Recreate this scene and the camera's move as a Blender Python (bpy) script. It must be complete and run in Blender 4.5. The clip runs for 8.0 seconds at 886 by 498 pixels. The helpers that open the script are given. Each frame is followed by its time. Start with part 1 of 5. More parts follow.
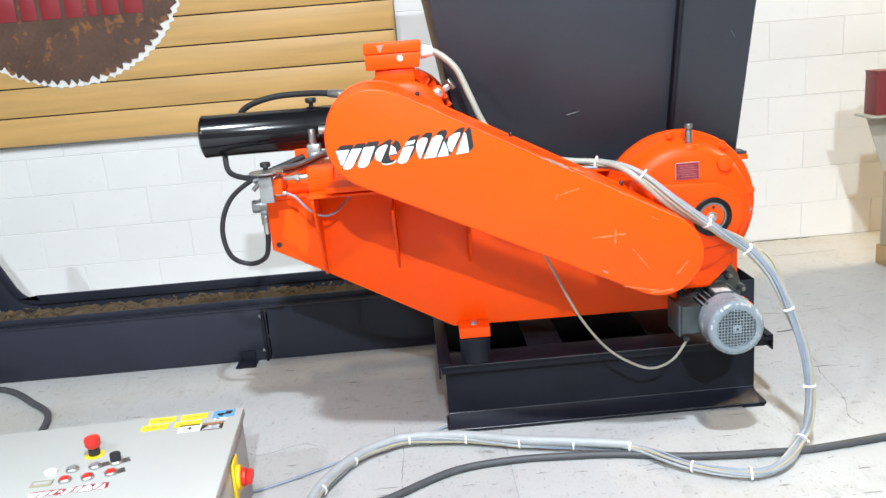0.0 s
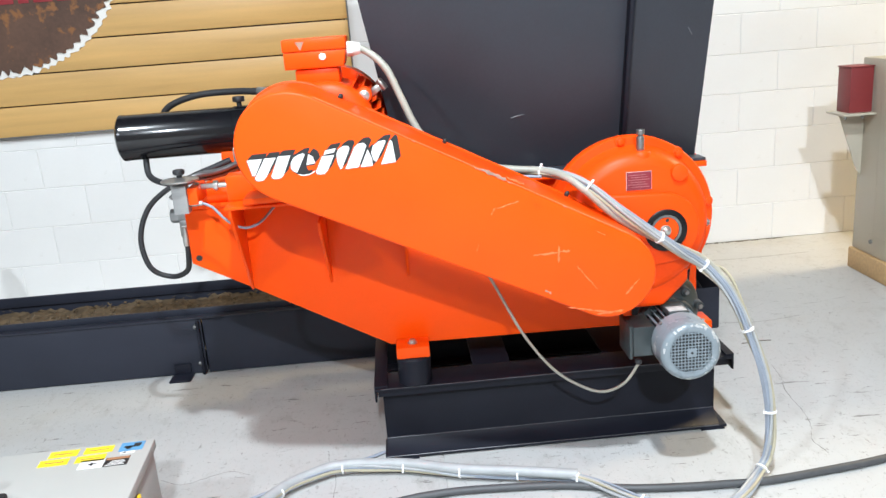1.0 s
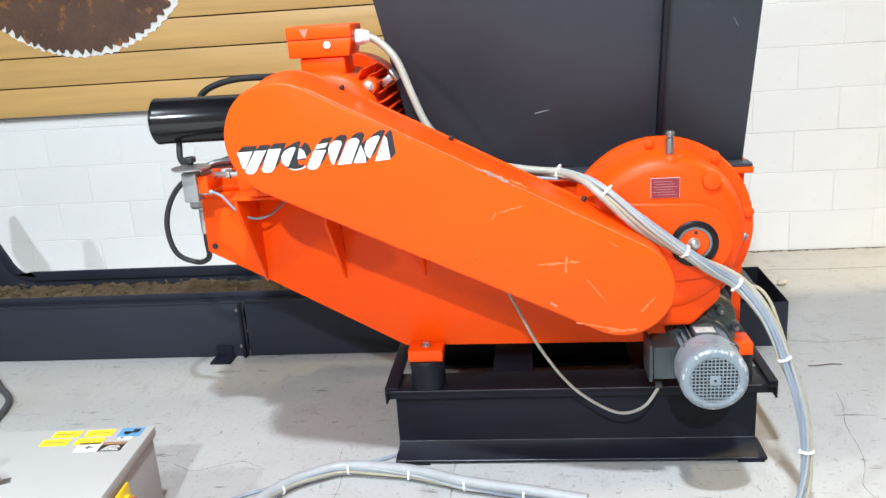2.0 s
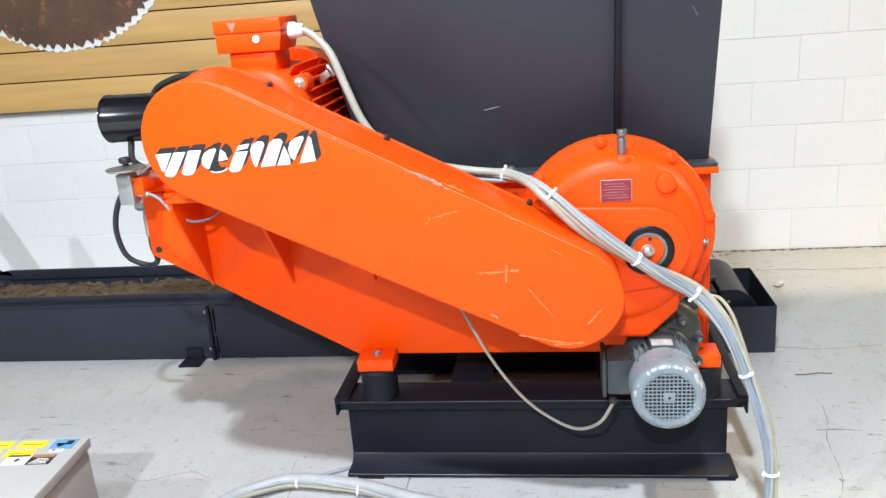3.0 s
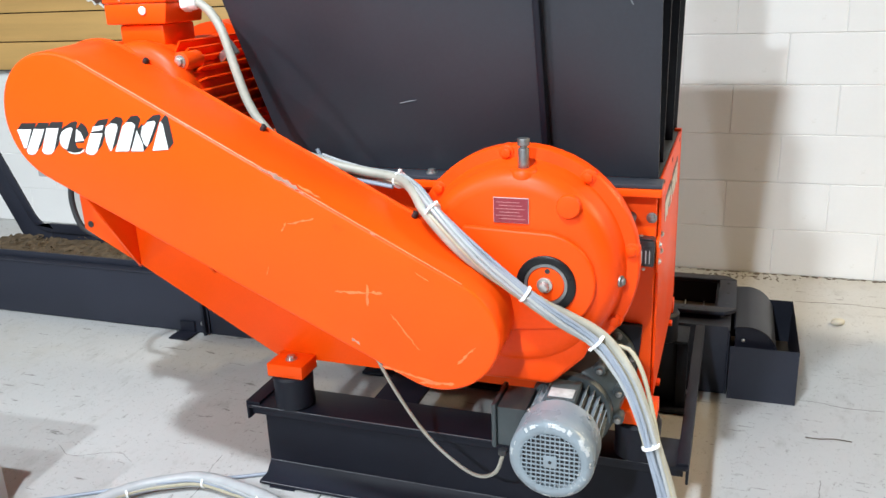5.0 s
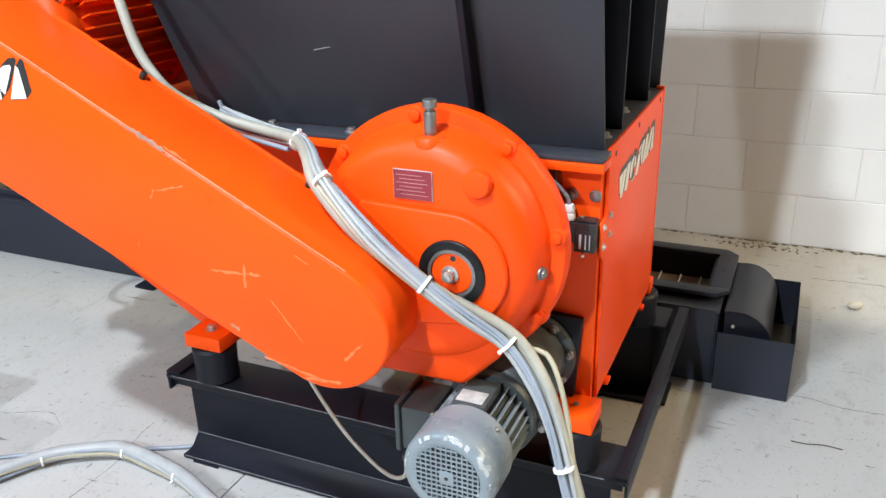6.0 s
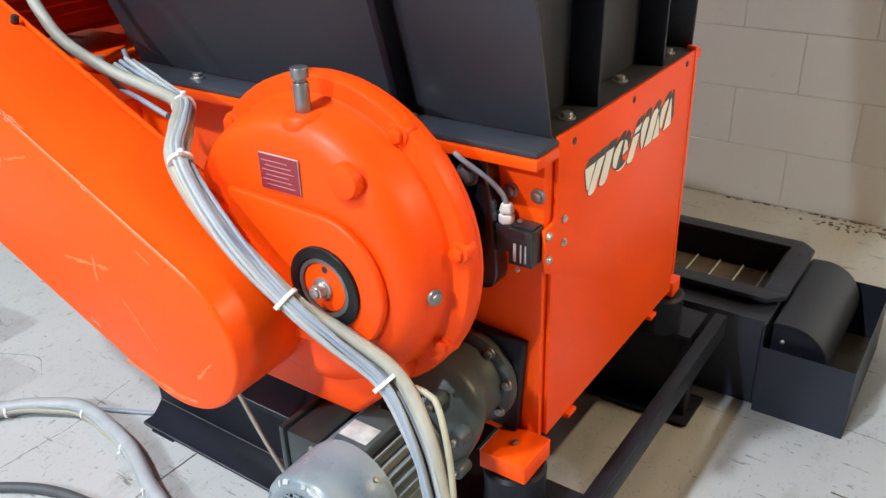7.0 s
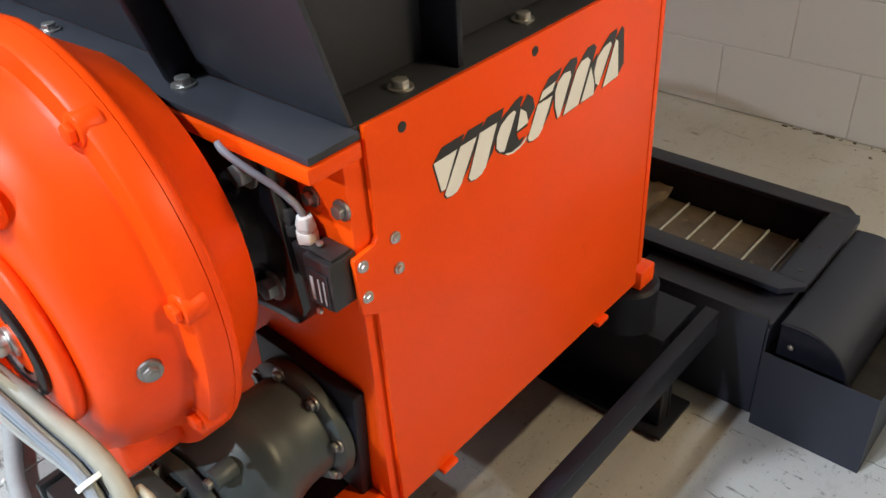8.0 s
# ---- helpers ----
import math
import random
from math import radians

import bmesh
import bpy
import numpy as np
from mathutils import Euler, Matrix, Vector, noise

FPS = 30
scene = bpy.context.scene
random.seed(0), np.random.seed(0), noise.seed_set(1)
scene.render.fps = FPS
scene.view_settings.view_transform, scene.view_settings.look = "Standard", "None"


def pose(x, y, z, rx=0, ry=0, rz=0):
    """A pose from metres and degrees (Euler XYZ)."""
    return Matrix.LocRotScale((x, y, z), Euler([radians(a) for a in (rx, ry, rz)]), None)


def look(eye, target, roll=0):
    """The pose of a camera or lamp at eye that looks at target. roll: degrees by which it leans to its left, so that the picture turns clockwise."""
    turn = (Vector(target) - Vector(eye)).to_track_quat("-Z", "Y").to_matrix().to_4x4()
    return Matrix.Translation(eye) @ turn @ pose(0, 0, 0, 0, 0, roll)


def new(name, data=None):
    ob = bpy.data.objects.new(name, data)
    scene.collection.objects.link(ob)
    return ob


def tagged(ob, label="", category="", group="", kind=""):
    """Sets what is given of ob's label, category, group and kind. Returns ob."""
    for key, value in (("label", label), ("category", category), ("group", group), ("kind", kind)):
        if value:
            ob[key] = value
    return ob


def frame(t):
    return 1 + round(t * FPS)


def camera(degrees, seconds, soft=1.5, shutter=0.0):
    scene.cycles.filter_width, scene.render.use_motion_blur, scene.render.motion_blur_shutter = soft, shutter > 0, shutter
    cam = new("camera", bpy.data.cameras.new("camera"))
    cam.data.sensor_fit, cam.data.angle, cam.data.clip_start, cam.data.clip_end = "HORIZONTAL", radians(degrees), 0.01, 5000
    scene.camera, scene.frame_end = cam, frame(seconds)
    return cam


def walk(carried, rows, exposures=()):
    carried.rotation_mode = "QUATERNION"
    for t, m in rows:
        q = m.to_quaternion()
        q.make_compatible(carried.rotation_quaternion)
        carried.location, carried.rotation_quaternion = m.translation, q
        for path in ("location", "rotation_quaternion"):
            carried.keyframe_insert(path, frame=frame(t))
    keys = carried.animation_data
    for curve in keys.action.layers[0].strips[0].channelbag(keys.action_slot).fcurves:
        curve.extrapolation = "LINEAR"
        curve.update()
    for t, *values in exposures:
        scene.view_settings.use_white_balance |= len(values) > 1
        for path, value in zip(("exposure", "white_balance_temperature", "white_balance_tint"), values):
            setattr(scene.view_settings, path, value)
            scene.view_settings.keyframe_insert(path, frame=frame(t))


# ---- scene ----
cam = camera(56.2, 8.0)
PATH = [
    (0, (-0.034, 0.465, 1.307), (0.016, 2.399, 0.801), -4.6),
    (0.5, (0.041, 0.58, 1.312), (0.126, 2.505, 0.776), -3.2),
    (1, (0.124, 0.679, 1.323), (0.209, 2.603, 0.781), -4.3),
    (1.2, (0.158, 0.713, 1.322), (0.2, 2.636, 0.775), -5.1),
    (2.3, (0.506, 0.853, 1.324), (0.234, 2.751, 0.755), -4.3),
    (2.5, (0.541, 0.878, 1.31), (0.255, 2.774, 0.744), -5.3),
    (3, (0.626, 0.969, 1.309), (0.347, 2.861, 0.725), -4.4),
    (3.5, (0.722, 1.082, 1.31), (0.386, 2.97, 0.742), -2.4),
    (4, (0.832, 1.174, 1.311), (0.416, 3.043, 0.734), -4.1),
    (4.2, (0.905, 1.212, 1.307), (0.428, 3.065, 0.726), -3.7),
    (5.3, (1.208, 1.435, 1.285), (0.522, 3.192, 0.619), -1.9),
    (5.5, (1.24, 1.504, 1.284), (0.53, 3.236, 0.581), -1.4),
    (6, (1.318, 1.687, 1.272), (0.562, 3.374, 0.508), -1.5),
    (6.5, (1.399, 1.885, 1.251), (0.499, 3.468, 0.425), -3.5),
    (7, (1.498, 2.14, 1.254), (0.468, 3.589, 0.338), -2.0),
    (7.5, (1.531, 2.398, 1.22), (0.496, 3.77, 0.197), -2.0),
    (8, (1.518, 2.665, 1.197), (0.388, 3.851, 0.049), -4.2),
]
walk(cam, [(t, look(eye, target, roll)) for t, eye, target, roll in PATH], [(0, 0.0), (4, 0.0), (5.5, -0.06), (6.5, -0.12), (8, -0.28)])

# ---- world and lamps ----
world = bpy.data.worlds.new("hall_air")
scene.world = world
world.use_nodes = True
world.node_tree.nodes["Background"].inputs[0].default_value = (0.9, 0.95, 1.0, 1)
world.node_tree.nodes["Background"].inputs[1].default_value = 0.035


def lamp_or_fill(x, y, z, watts, sx, sy, colour):
    data = bpy.data.lights.new("lamp_or_fill", "AREA")
    data.shape, data.size, data.size_y, data.energy, data.color = "RECTANGLE", sx, sy, watts, colour
    ob = new("lamp_or_fill", data)
    ob.location = (x, y, z)
    return ob


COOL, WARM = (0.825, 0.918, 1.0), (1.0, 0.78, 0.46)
lamp_or_fill(0.2, -2.9, 4.3, 690, 0.16, 0.16, COOL)
lamp_or_fill(0.31, 0.96, 4.1, 265, 0.16, 0.16, COOL)
lamp_or_fill(-3.2, -0.6, 4.1, 230, 0.16, 0.16, COOL)
lamp_or_fill(5.2, 4.78, 3.6, 430, 0.16, 1.2, WARM)
# Weak warm fill, added unseen behind the machine to lift the hopper's wall shadow.
lamp_or_fill(1.9, 4.0, 4.2, 10, 0.16, 1.2, WARM)


# ---- materials ----
def material(name, colour, rough=0.5, metal=0.0, vary=0.12, scale=6.0, bump=0.0, fine=90.0, spots=None, spot_at=0.62, spot_scale=9.0, coat=0.0, stretch=(1, 1, 1), rand=0.0, rough_vary=0.12, spec=0.5):
    """Paint or metal with slow colour drift, fine grain, and optional worn spots of another colour."""
    m = bpy.data.materials.new(name)
    m.use_nodes = True
    nt = m.node_tree
    n, l = nt.nodes, nt.links
    b = n["Principled BSDF"]
    tc = n.new("ShaderNodeTexCoord")
    mp = n.new("ShaderNodeMapping")
    mp.inputs["Scale"].default_value = stretch
    l.new(tc.outputs["Object"], mp.inputs["Vector"])
    big = n.new("ShaderNodeTexNoise")
    big.inputs["Scale"].default_value, big.inputs["Detail"].default_value = scale, 5
    small = n.new("ShaderNodeTexNoise")
    small.inputs["Scale"].default_value, small.inputs["Detail"].default_value = fine, 4
    for t in (big, small):
        l.new(mp.outputs[0], t.inputs["Vector"])
    mix = n.new("ShaderNodeMath")
    mix.operation = "MULTIPLY_ADD"
    mix.inputs[1].default_value = 0.35
    l.new(small.outputs[0], mix.inputs[0])
    l.new(big.outputs[0], mix.inputs[2])
    ramp = n.new("ShaderNodeValToRGB")
    lo, hi = 1 - vary, 1 + vary
    ramp.color_ramp.elements[0].position, ramp.color_ramp.elements[1].position = 0.35, 1.0
    ramp.color_ramp.elements[0].color = (*[min(1, c * lo) for c in colour], 1)
    ramp.color_ramp.elements[1].color = (*[min(1, c * hi) for c in colour], 1)
    l.new(mix.outputs[0], ramp.inputs[0])
    out = ramp.outputs[0]
    if rand:
        info = n.new("ShaderNodeObjectInfo")
        hsv = n.new("ShaderNodeHueSaturation")
        mr = n.new("ShaderNodeMapRange")
        mr.inputs[3].default_value, mr.inputs[4].default_value = 1 - rand, 1 + rand
        l.new(info.outputs["Random"], mr.inputs[0])
        l.new(mr.outputs[0], hsv.inputs["Value"])
        l.new(out, hsv.inputs["Color"])
        out = hsv.outputs[0]
    if spots:
        sp = n.new("ShaderNodeTexNoise")
        sp.inputs["Scale"].default_value, sp.inputs["Detail"].default_value, sp.inputs["Roughness"].default_value = spot_scale, 8, 0.68
        l.new(mp.outputs[0], sp.inputs["Vector"])
        r2 = n.new("ShaderNodeValToRGB")
        r2.color_ramp.elements[0].position, r2.color_ramp.elements[1].position = spot_at, spot_at + 0.05
        l.new(sp.outputs[0], r2.inputs[0])
        mx = n.new("ShaderNodeMixRGB")
        mx.inputs[2].default_value = (*spots, 1)
        l.new(r2.outputs[0], mx.inputs[0])
        l.new(out, mx.inputs[1])
        out = mx.outputs[0]
    l.new(out, b.inputs["Base Color"])
    rr = n.new("ShaderNodeMapRange")
    rr.inputs[3].default_value, rr.inputs[4].default_value = max(0.02, rough - rough_vary), min(1, rough + rough_vary)
    l.new(big.outputs[0], rr.inputs[0])
    l.new(rr.outputs[0], b.inputs["Roughness"])
    b.inputs["Metallic"].default_value = metal
    b.inputs["Specular IOR Level"].default_value = spec
    b.inputs["Coat Weight"].default_value = coat
    b.inputs["Coat Roughness"].default_value = 0.25
    if bump:
        bp = n.new("ShaderNodeBump")
        bp.inputs["Strength"].default_value, bp.inputs["Distance"].default_value = bump, 0.003
        l.new(mix.outputs[0], bp.inputs["Height"])
        l.new(bp.outputs[0], b.inputs["Normal"])
    return m


ORANGE = material("orange_paint", (0.88, 0.076, 0.002), 0.38, vary=0.07, scale=5, bump=0.05, fine=160, spec=0.2, spots=(0.80, 0.064, 0.003), spot_at=0.66, spot_scale=7)
CAST = material("orange_cast_paint", (0.84, 0.064, 0.002), 0.42, vary=0.09, scale=9, bump=0.16, fine=120, spec=0.2, spots=(0.70, 0.045, 0.003), spot_at=0.68, spot_scale=11)
SLATE = material("slate_paint", (0.0195, 0.022, 0.033), 0.47, spec=0.3, vary=0.16, scale=4, bump=0.08, fine=120, spots=(0.034, 0.037, 0.05), spot_at=0.7, spot_scale=5)
# Same slate, lightened for the hopper: its stronger light is put into the colour.
SLATE_LIT = material("slate_lit", (0.034, 0.037, 0.047), 0.47, spec=0.3, vary=0.16, scale=4, bump=0.08, fine=120, spots=(0.034, 0.037, 0.05), spot_at=0.7, spot_scale=5)
SLATE_DARK = material("dark_slate", (0.0095, 0.0105, 0.017), 0.46, spec=0.2, vary=0.2, scale=6, bump=0.1, spots=(0.055, 0.053, 0.052), spot_at=0.70, spot_scale=10)
BLACK = material("black_gloss_paint", (0.006, 0.006, 0.008), 0.14, vary=0.2, scale=8, bump=0.02, coat=0.2, rough_vary=0.05)
SEAL = material("black_seal", (0.008, 0.008, 0.009), 0.32, vary=0.2, scale=30, spec=0.25)
PLATE_PRINT = material("faded_plate_print", (0.42, 0.17, 0.17), 0.4, vary=0.3, scale=60)
RUBBER = material("black_rubber", (0.02, 0.02, 0.022), 0.6, vary=0.25, scale=30, bump=0.1)
PLASTIC = material("black_plastic", (0.018, 0.018, 0.02), 0.4, vary=0.2, scale=40, bump=0.05)
GREY_MOTOR = material("grey_motor_paint", (0.19, 0.225, 0.25), 0.30, vary=0.16, scale=14, bump=0.12, spots=(0.50, 0.51, 0.50), spot_at=0.60, spot_scale=14, coat=0.1)
GREY_GEAR = material("grey_green_cast_paint", (0.05, 0.062, 0.066), 0.42, vary=0.18, scale=14, bump=0.22, spots=(0.16, 0.18, 0.18), spot_at=0.68, spot_scale=18, spec=0.4)
STEEL = material("zinc_steel", (0.55, 0.54, 0.52), 0.34, metal=0.9, vary=0.15, scale=60, bump=0.08)
DULL_STEEL = material("dull_steel", (0.25, 0.25, 0.25), 0.42, metal=0.85, vary=0.25, scale=40, bump=0.1)
ALU = material("brushed_aluminium", (0.34, 0.34, 0.34), 0.45, metal=0.5, vary=0.1, scale=30, stretch=(1, 1, 8))
CABLE_GREY = material("grey_cable_sheath", (0.245, 0.275, 0.325), 0.48, vary=0.12, scale=25, bump=0.04)
CABLE_PALE = material("pale_cable_sheath", (0.34, 0.35, 0.355), 0.45, vary=0.12, scale=25, bump=0.04)
CABLE_BEIGE = material("beige_cable_sheath", (0.36, 0.325, 0.235), 0.5, vary=0.18, scale=20, bump=0.05)
CABLE_DARK = material("dark_cable_sheath", (0.06, 0.062, 0.066), 0.55, vary=0.2, scale=30, bump=0.06)
CABLE_OLD = material("yellowed_cable_sheath", (0.33, 0.315, 0.265), 0.48, vary=0.22, scale=14, bump=0.05)
FLOOR_CRACK = material("dark_crack", (0.13, 0.12, 0.105), 0.8, vary=0.4, scale=50)
CHIPPED = material("pale_filler", (0.40, 0.41, 0.41), 0.5, vary=0.2, scale=70)
TIE = material("white_nylon", (0.8, 0.8, 0.78), 0.4, vary=0.04)
WHITE_VINYL = material("white_vinyl", (0.78, 0.77, 0.74), 0.42, vary=0.06, scale=12, spots=(0.55, 0.3, 0.24), spot_at=0.72, spot_scale=30)
BLACK_VINYL = material("black_vinyl", (0.018, 0.017, 0.018), 0.4, vary=0.2, scale=12, spots=(0.5, 0.06, 0.02), spot_at=0.72, spot_scale=26)
RED_VINYL = material("red_vinyl", (0.30, 0.025, 0.035), 0.4, vary=0.1)
YELLOW_VINYL = material("yellow_vinyl", (0.85, 0.66, 0.02), 0.42, vary=0.05)
BLUE_VINYL = material("blue_vinyl", (0.10, 0.30, 0.52), 0.42, vary=0.06)
BROWN_VINYL = material("brown_vinyl", (0.36, 0.17, 0.08), 0.42, vary=0.1)
PLATE_RED = material("maroon_plate", (0.22, 0.018, 0.03), 0.32, vary=0.12, scale=30)
PLATE_SILVER = material("scratched_silver_plate", (0.40, 0.42, 0.42), 0.5, metal=0.0, vary=0.35, scale=60)
RED_PLASTIC = material("red_plastic", (0.65, 0.03, 0.02), 0.32, vary=0.06)
YELLOW_PLASTIC = material("yellow_plastic", (0.85, 0.58, 0.02), 0.36, vary=0.06)
CABINET = material("beige_cabinet_paint", (0.45, 0.45, 0.425), 0.45, vary=0.04, scale=3, bump=0.05, fine=220)
BEIGE_STEEL = material("beige_machine_paint", (0.50, 0.46, 0.37), 0.48, vary=0.06, scale=4, bump=0.05, spots=(0.34, 0.3, 0.24), spot_at=0.72)
RED_BOX = material("oxide_red_paint", (0.22, 0.028, 0.03), 0.45, vary=0.1, scale=8)
PINE = material("raw_pine", (0.52, 0.34, 0.16), 0.6, vary=0.2, scale=9, stretch=(1, 8, 8), bump=0.1)
SCUFF = material("scraped_primer", (0.86, 0.155, 0.045), 0.5, vary=0.2, scale=60)
FAINT_SCRAPE = material("faint_scrape", (0.10, 0.105, 0.115), 0.5, vary=0.3, scale=60)
# Paler orange for the highlight painted along the guard's fold.
CREASE_SHINE = material("crease_shine_orange", (0.88, 0.17, 0.06), 0.45, vary=0.25, scale=40)
SCUFF_GREY = material("bare_scrape", (0.42, 0.24, 0.18), 0.42, metal=0.3, vary=0.3, scale=60)
PALE_EDGE = material("pale_slate_edge", (0.085, 0.086, 0.096), 0.4, vary=0.5, scale=14, metal=0.2)
CHIPS = material("wood_chips", (0.085, 0.058, 0.032), 0.8, vary=0.6, scale=26, bump=0.8, fine=140, spots=(0.22, 0.15, 0.07), spot_at=0.62, spot_scale=30)
CHAIN_FLOOR = material("worn_trough_floor", (0.10, 0.078, 0.054), 0.5, vary=0.45, scale=16, bump=0.2, spots=(0.28, 0.22, 0.15), spot_at=0.6, spot_scale=12)
RUST = material("rusty_saw_plate", (0.105, 0.052, 0.032), 0.6, vary=0.5, scale=5, bump=0.3, fine=60, spots=(0.25, 0.10, 0.03), spot_at=0.56, spot_scale=9)
GLOW_WHITE = material("white_cut_edge", (0.85, 0.83, 0.78), 0.5, vary=0.04)
BLOCK = material("painted_block", (0.84, 0.83, 0.81), 0.6, vary=0.03, scale=3, bump=0.25, fine=70, spots=(0.70, 0.68, 0.63), spot_at=0.70, spot_scale=5, rand=0.012)
# Far walls and ceiling stay out of view; dull tones weaken bounced light.
UNSEEN_WALL = material("unseen_wall_tan", (0.16, 0.145, 0.12), 0.7, vary=0.06, scale=2, bump=0.1)
PLASTER = material("white_wall_paint", (0.78, 0.775, 0.76), 0.65, vary=0.03, scale=3, bump=0.15)
CEILING = material("unseen_ceiling_grey", (0.08, 0.08, 0.08), 0.8, vary=0.04)


def plank_material():
    m = material("golden_pine_board", (0.60, 0.36, 0.125), 0.45, vary=0.16, scale=2.4, bump=0.05, stretch=(0.6, 6, 10), rand=0.08, spots=(0.42, 0.21, 0.06), spot_at=0.74, spot_scale=3.0)
    return m


BOARD = plank_material()


def floor_material():
    """Pale painted concrete: cloudy patches, short dark scuffs and hairline cracks."""
    m = material("worn_concrete_paint", (0.465, 0.465, 0.455), 0.42, vary=0.05, scale=1.6, bump=0.22, fine=40, rough_vary=0.16)
    n, l = m.node_tree.nodes, m.node_tree.links
    b = n["Principled BSDF"]
    base = b.inputs["Base Color"].links[0].from_socket
    tc = n.new("ShaderNodeTexCoord")

    def layer(base, scale, detail, rough, at, width, colour, stretch, turn, amount):
        mp = n.new("ShaderNodeMapping")
        mp.inputs["Scale"].default_value = stretch
        mp.inputs["Rotation"].default_value = (0, 0, turn)
        l.new(tc.outputs["Object"], mp.inputs["Vector"])
        t = n.new("ShaderNodeTexNoise")
        t.inputs["Scale"].default_value, t.inputs["Detail"].default_value, t.inputs["Roughness"].default_value = scale, detail, rough
        l.new(mp.outputs[0], t.inputs["Vector"])
        r = n.new("ShaderNodeValToRGB")
        r.color_ramp.elements[0].position, r.color_ramp.elements[1].position = at, at + width
        r.color_ramp.elements[1].color = (amount, amount, amount, 1)
        l.new(t.outputs[0], r.inputs[0])
        mx = n.new("ShaderNodeMixRGB")
        mx.inputs[2].default_value = (*colour, 1)
        l.new(r.outputs[0], mx.inputs[0])
        l.new(base, mx.inputs[1])
        return mx.outputs[0]

    base = layer(base, 2.6, 6, 0.6, 0.48, 0.25, (0.43, 0.43, 0.42), (1, 1, 1), 0.3, 0.75)
    base = layer(base, 1.1, 8, 0.65, 0.56, 0.10, (0.40, 0.37, 0.31), (0.7, 1, 1), 0.1, 0.45)
    base = layer(base, 11, 10, 0.75, 0.54, 0.10, (0.36, 0.355, 0.34), (1, 0.5, 1), 0.5, 0.65)
    base = layer(base, 46, 9, 0.75, 0.605, 0.03, (0.19, 0.18, 0.165), (1, 0.4, 1), -0.55, 0.7)
    base = layer(base, 40, 8, 0.7, 0.628, 0.02, (0.13, 0.12, 0.11), (0.16, 1, 1), 0.75, 0.85)
    base = layer(base, 34, 8, 0.7, 0.64, 0.02, (0.13, 0.12, 0.11), (0.12, 1, 1), -0.9, 0.8)
    base = layer(base, 62, 8, 0.7, 0.64, 0.02, (0.12, 0.11, 0.10), (0.3, 1, 1), 0.2, 0.8)
    base = layer(base, 110, 6, 0.7, 0.61, 0.03, (0.20, 0.19, 0.17), (1, 0.6, 1), 0.4, 0.7)
    l.new(base, b.inputs["Base Color"])
    return m


FLOOR = floor_material()

# ---- mesh helpers ----
ORIGIN = {}


def thing(name, at, label, category, group="", kind=""):
    ob = new(name)
    ob.empty_display_size = 0.05
    ob.location = at
    ORIGIN[ob.name] = Vector(at)
    return tagged(ob, label, category, group, kind)


def part(name, bm, mat, parent=None, label=""):
    """Links a bmesh, given in the place's own metres, as one mesh object under a thing or a part."""
    o = ORIGIN[parent.name] if parent else Vector((0, 0, 0))
    bmesh.ops.translate(bm, verts=bm.verts, vec=-o)
    bmesh.ops.recalc_face_normals(bm, faces=bm.faces)
    for f in bm.faces:
        f.smooth = True
    for e in bm.edges:
        e.smooth = len(e.link_faces) == 2 and e.calc_face_angle(0) < radians(38)
    me = bpy.data.meshes.new(name)
    bm.to_mesh(me)
    bm.free()
    me.materials.append(mat)
    ob = new(name, me)
    if parent:
        ob.parent = parent
    ORIGIN[ob.name] = o
    if label:
        ob["label"] = label
    return ob


def structure(name, bm, mat, label, category):
    return tagged(part(name, bm, mat), label, category, "", "structure")


def soften(bm, r, seg=2, angle=40):
    if r > 0:
        es = [e for e in bm.edges if len(e.link_faces) == 2 and e.calc_face_angle(0) > radians(angle)]
        bmesh.ops.bevel(bm, geom=es, offset=r, segments=seg, profile=0.5, affect="EDGES", clamp_overlap=True)
    return bm


def block(x0, y0, z0, x1, y1, z1, r=0.0015, seg=2):
    bm = bmesh.new()
    bmesh.ops.create_cube(bm, size=1, matrix=Matrix.Translation(((x0 + x1) / 2, (y0 + y1) / 2, (z0 + z1) / 2)) @ Matrix.Diagonal((abs(x1 - x0), abs(y1 - y0), abs(z1 - z0), 1)))
    return soften(bm, r, seg)


def rod(a, b, r, r2=None, seg=32, bevel=0.0015):
    a, b = Vector(a), Vector(b)
    bm = bmesh.new()
    m = Matrix.Translation((a + b) / 2) @ (b - a).to_track_quat("Z", "Y").to_matrix().to_4x4()
    bmesh.ops.create_cone(bm, cap_ends=True, segments=seg, radius1=r, radius2=r if r2 is None else r2, depth=(b - a).length, matrix=m)
    return soften(bm, bevel, 2, 50)


def prism(pts, axis, a, b, r=0.0015, seg=2):
    """A flat outline pushed from a to b along an axis: pts are (x, z) for y, (y, z) for x, (x, y) for z."""
    bm = bmesh.new()
    at = {"y": lambda p, v: (p[0], v, p[1]), "x": lambda p, v: (v, p[0], p[1]), "z": lambda p, v: (p[0], p[1], v)}[axis]
    f = bm.faces.new([bm.verts.new(at(p, a)) for p in pts])
    out = bmesh.ops.extrude_face_region(bm, geom=[f])
    vec = Vector(at((0, 0), b)) - Vector(at((0, 0), a))
    bmesh.ops.translate(bm, verts=[v for v in out["geom"] if isinstance(v, bmesh.types.BMVert)], vec=vec)
    bmesh.ops.recalc_face_normals(bm, faces=bm.faces)
    return soften(bm, r, seg, 30)


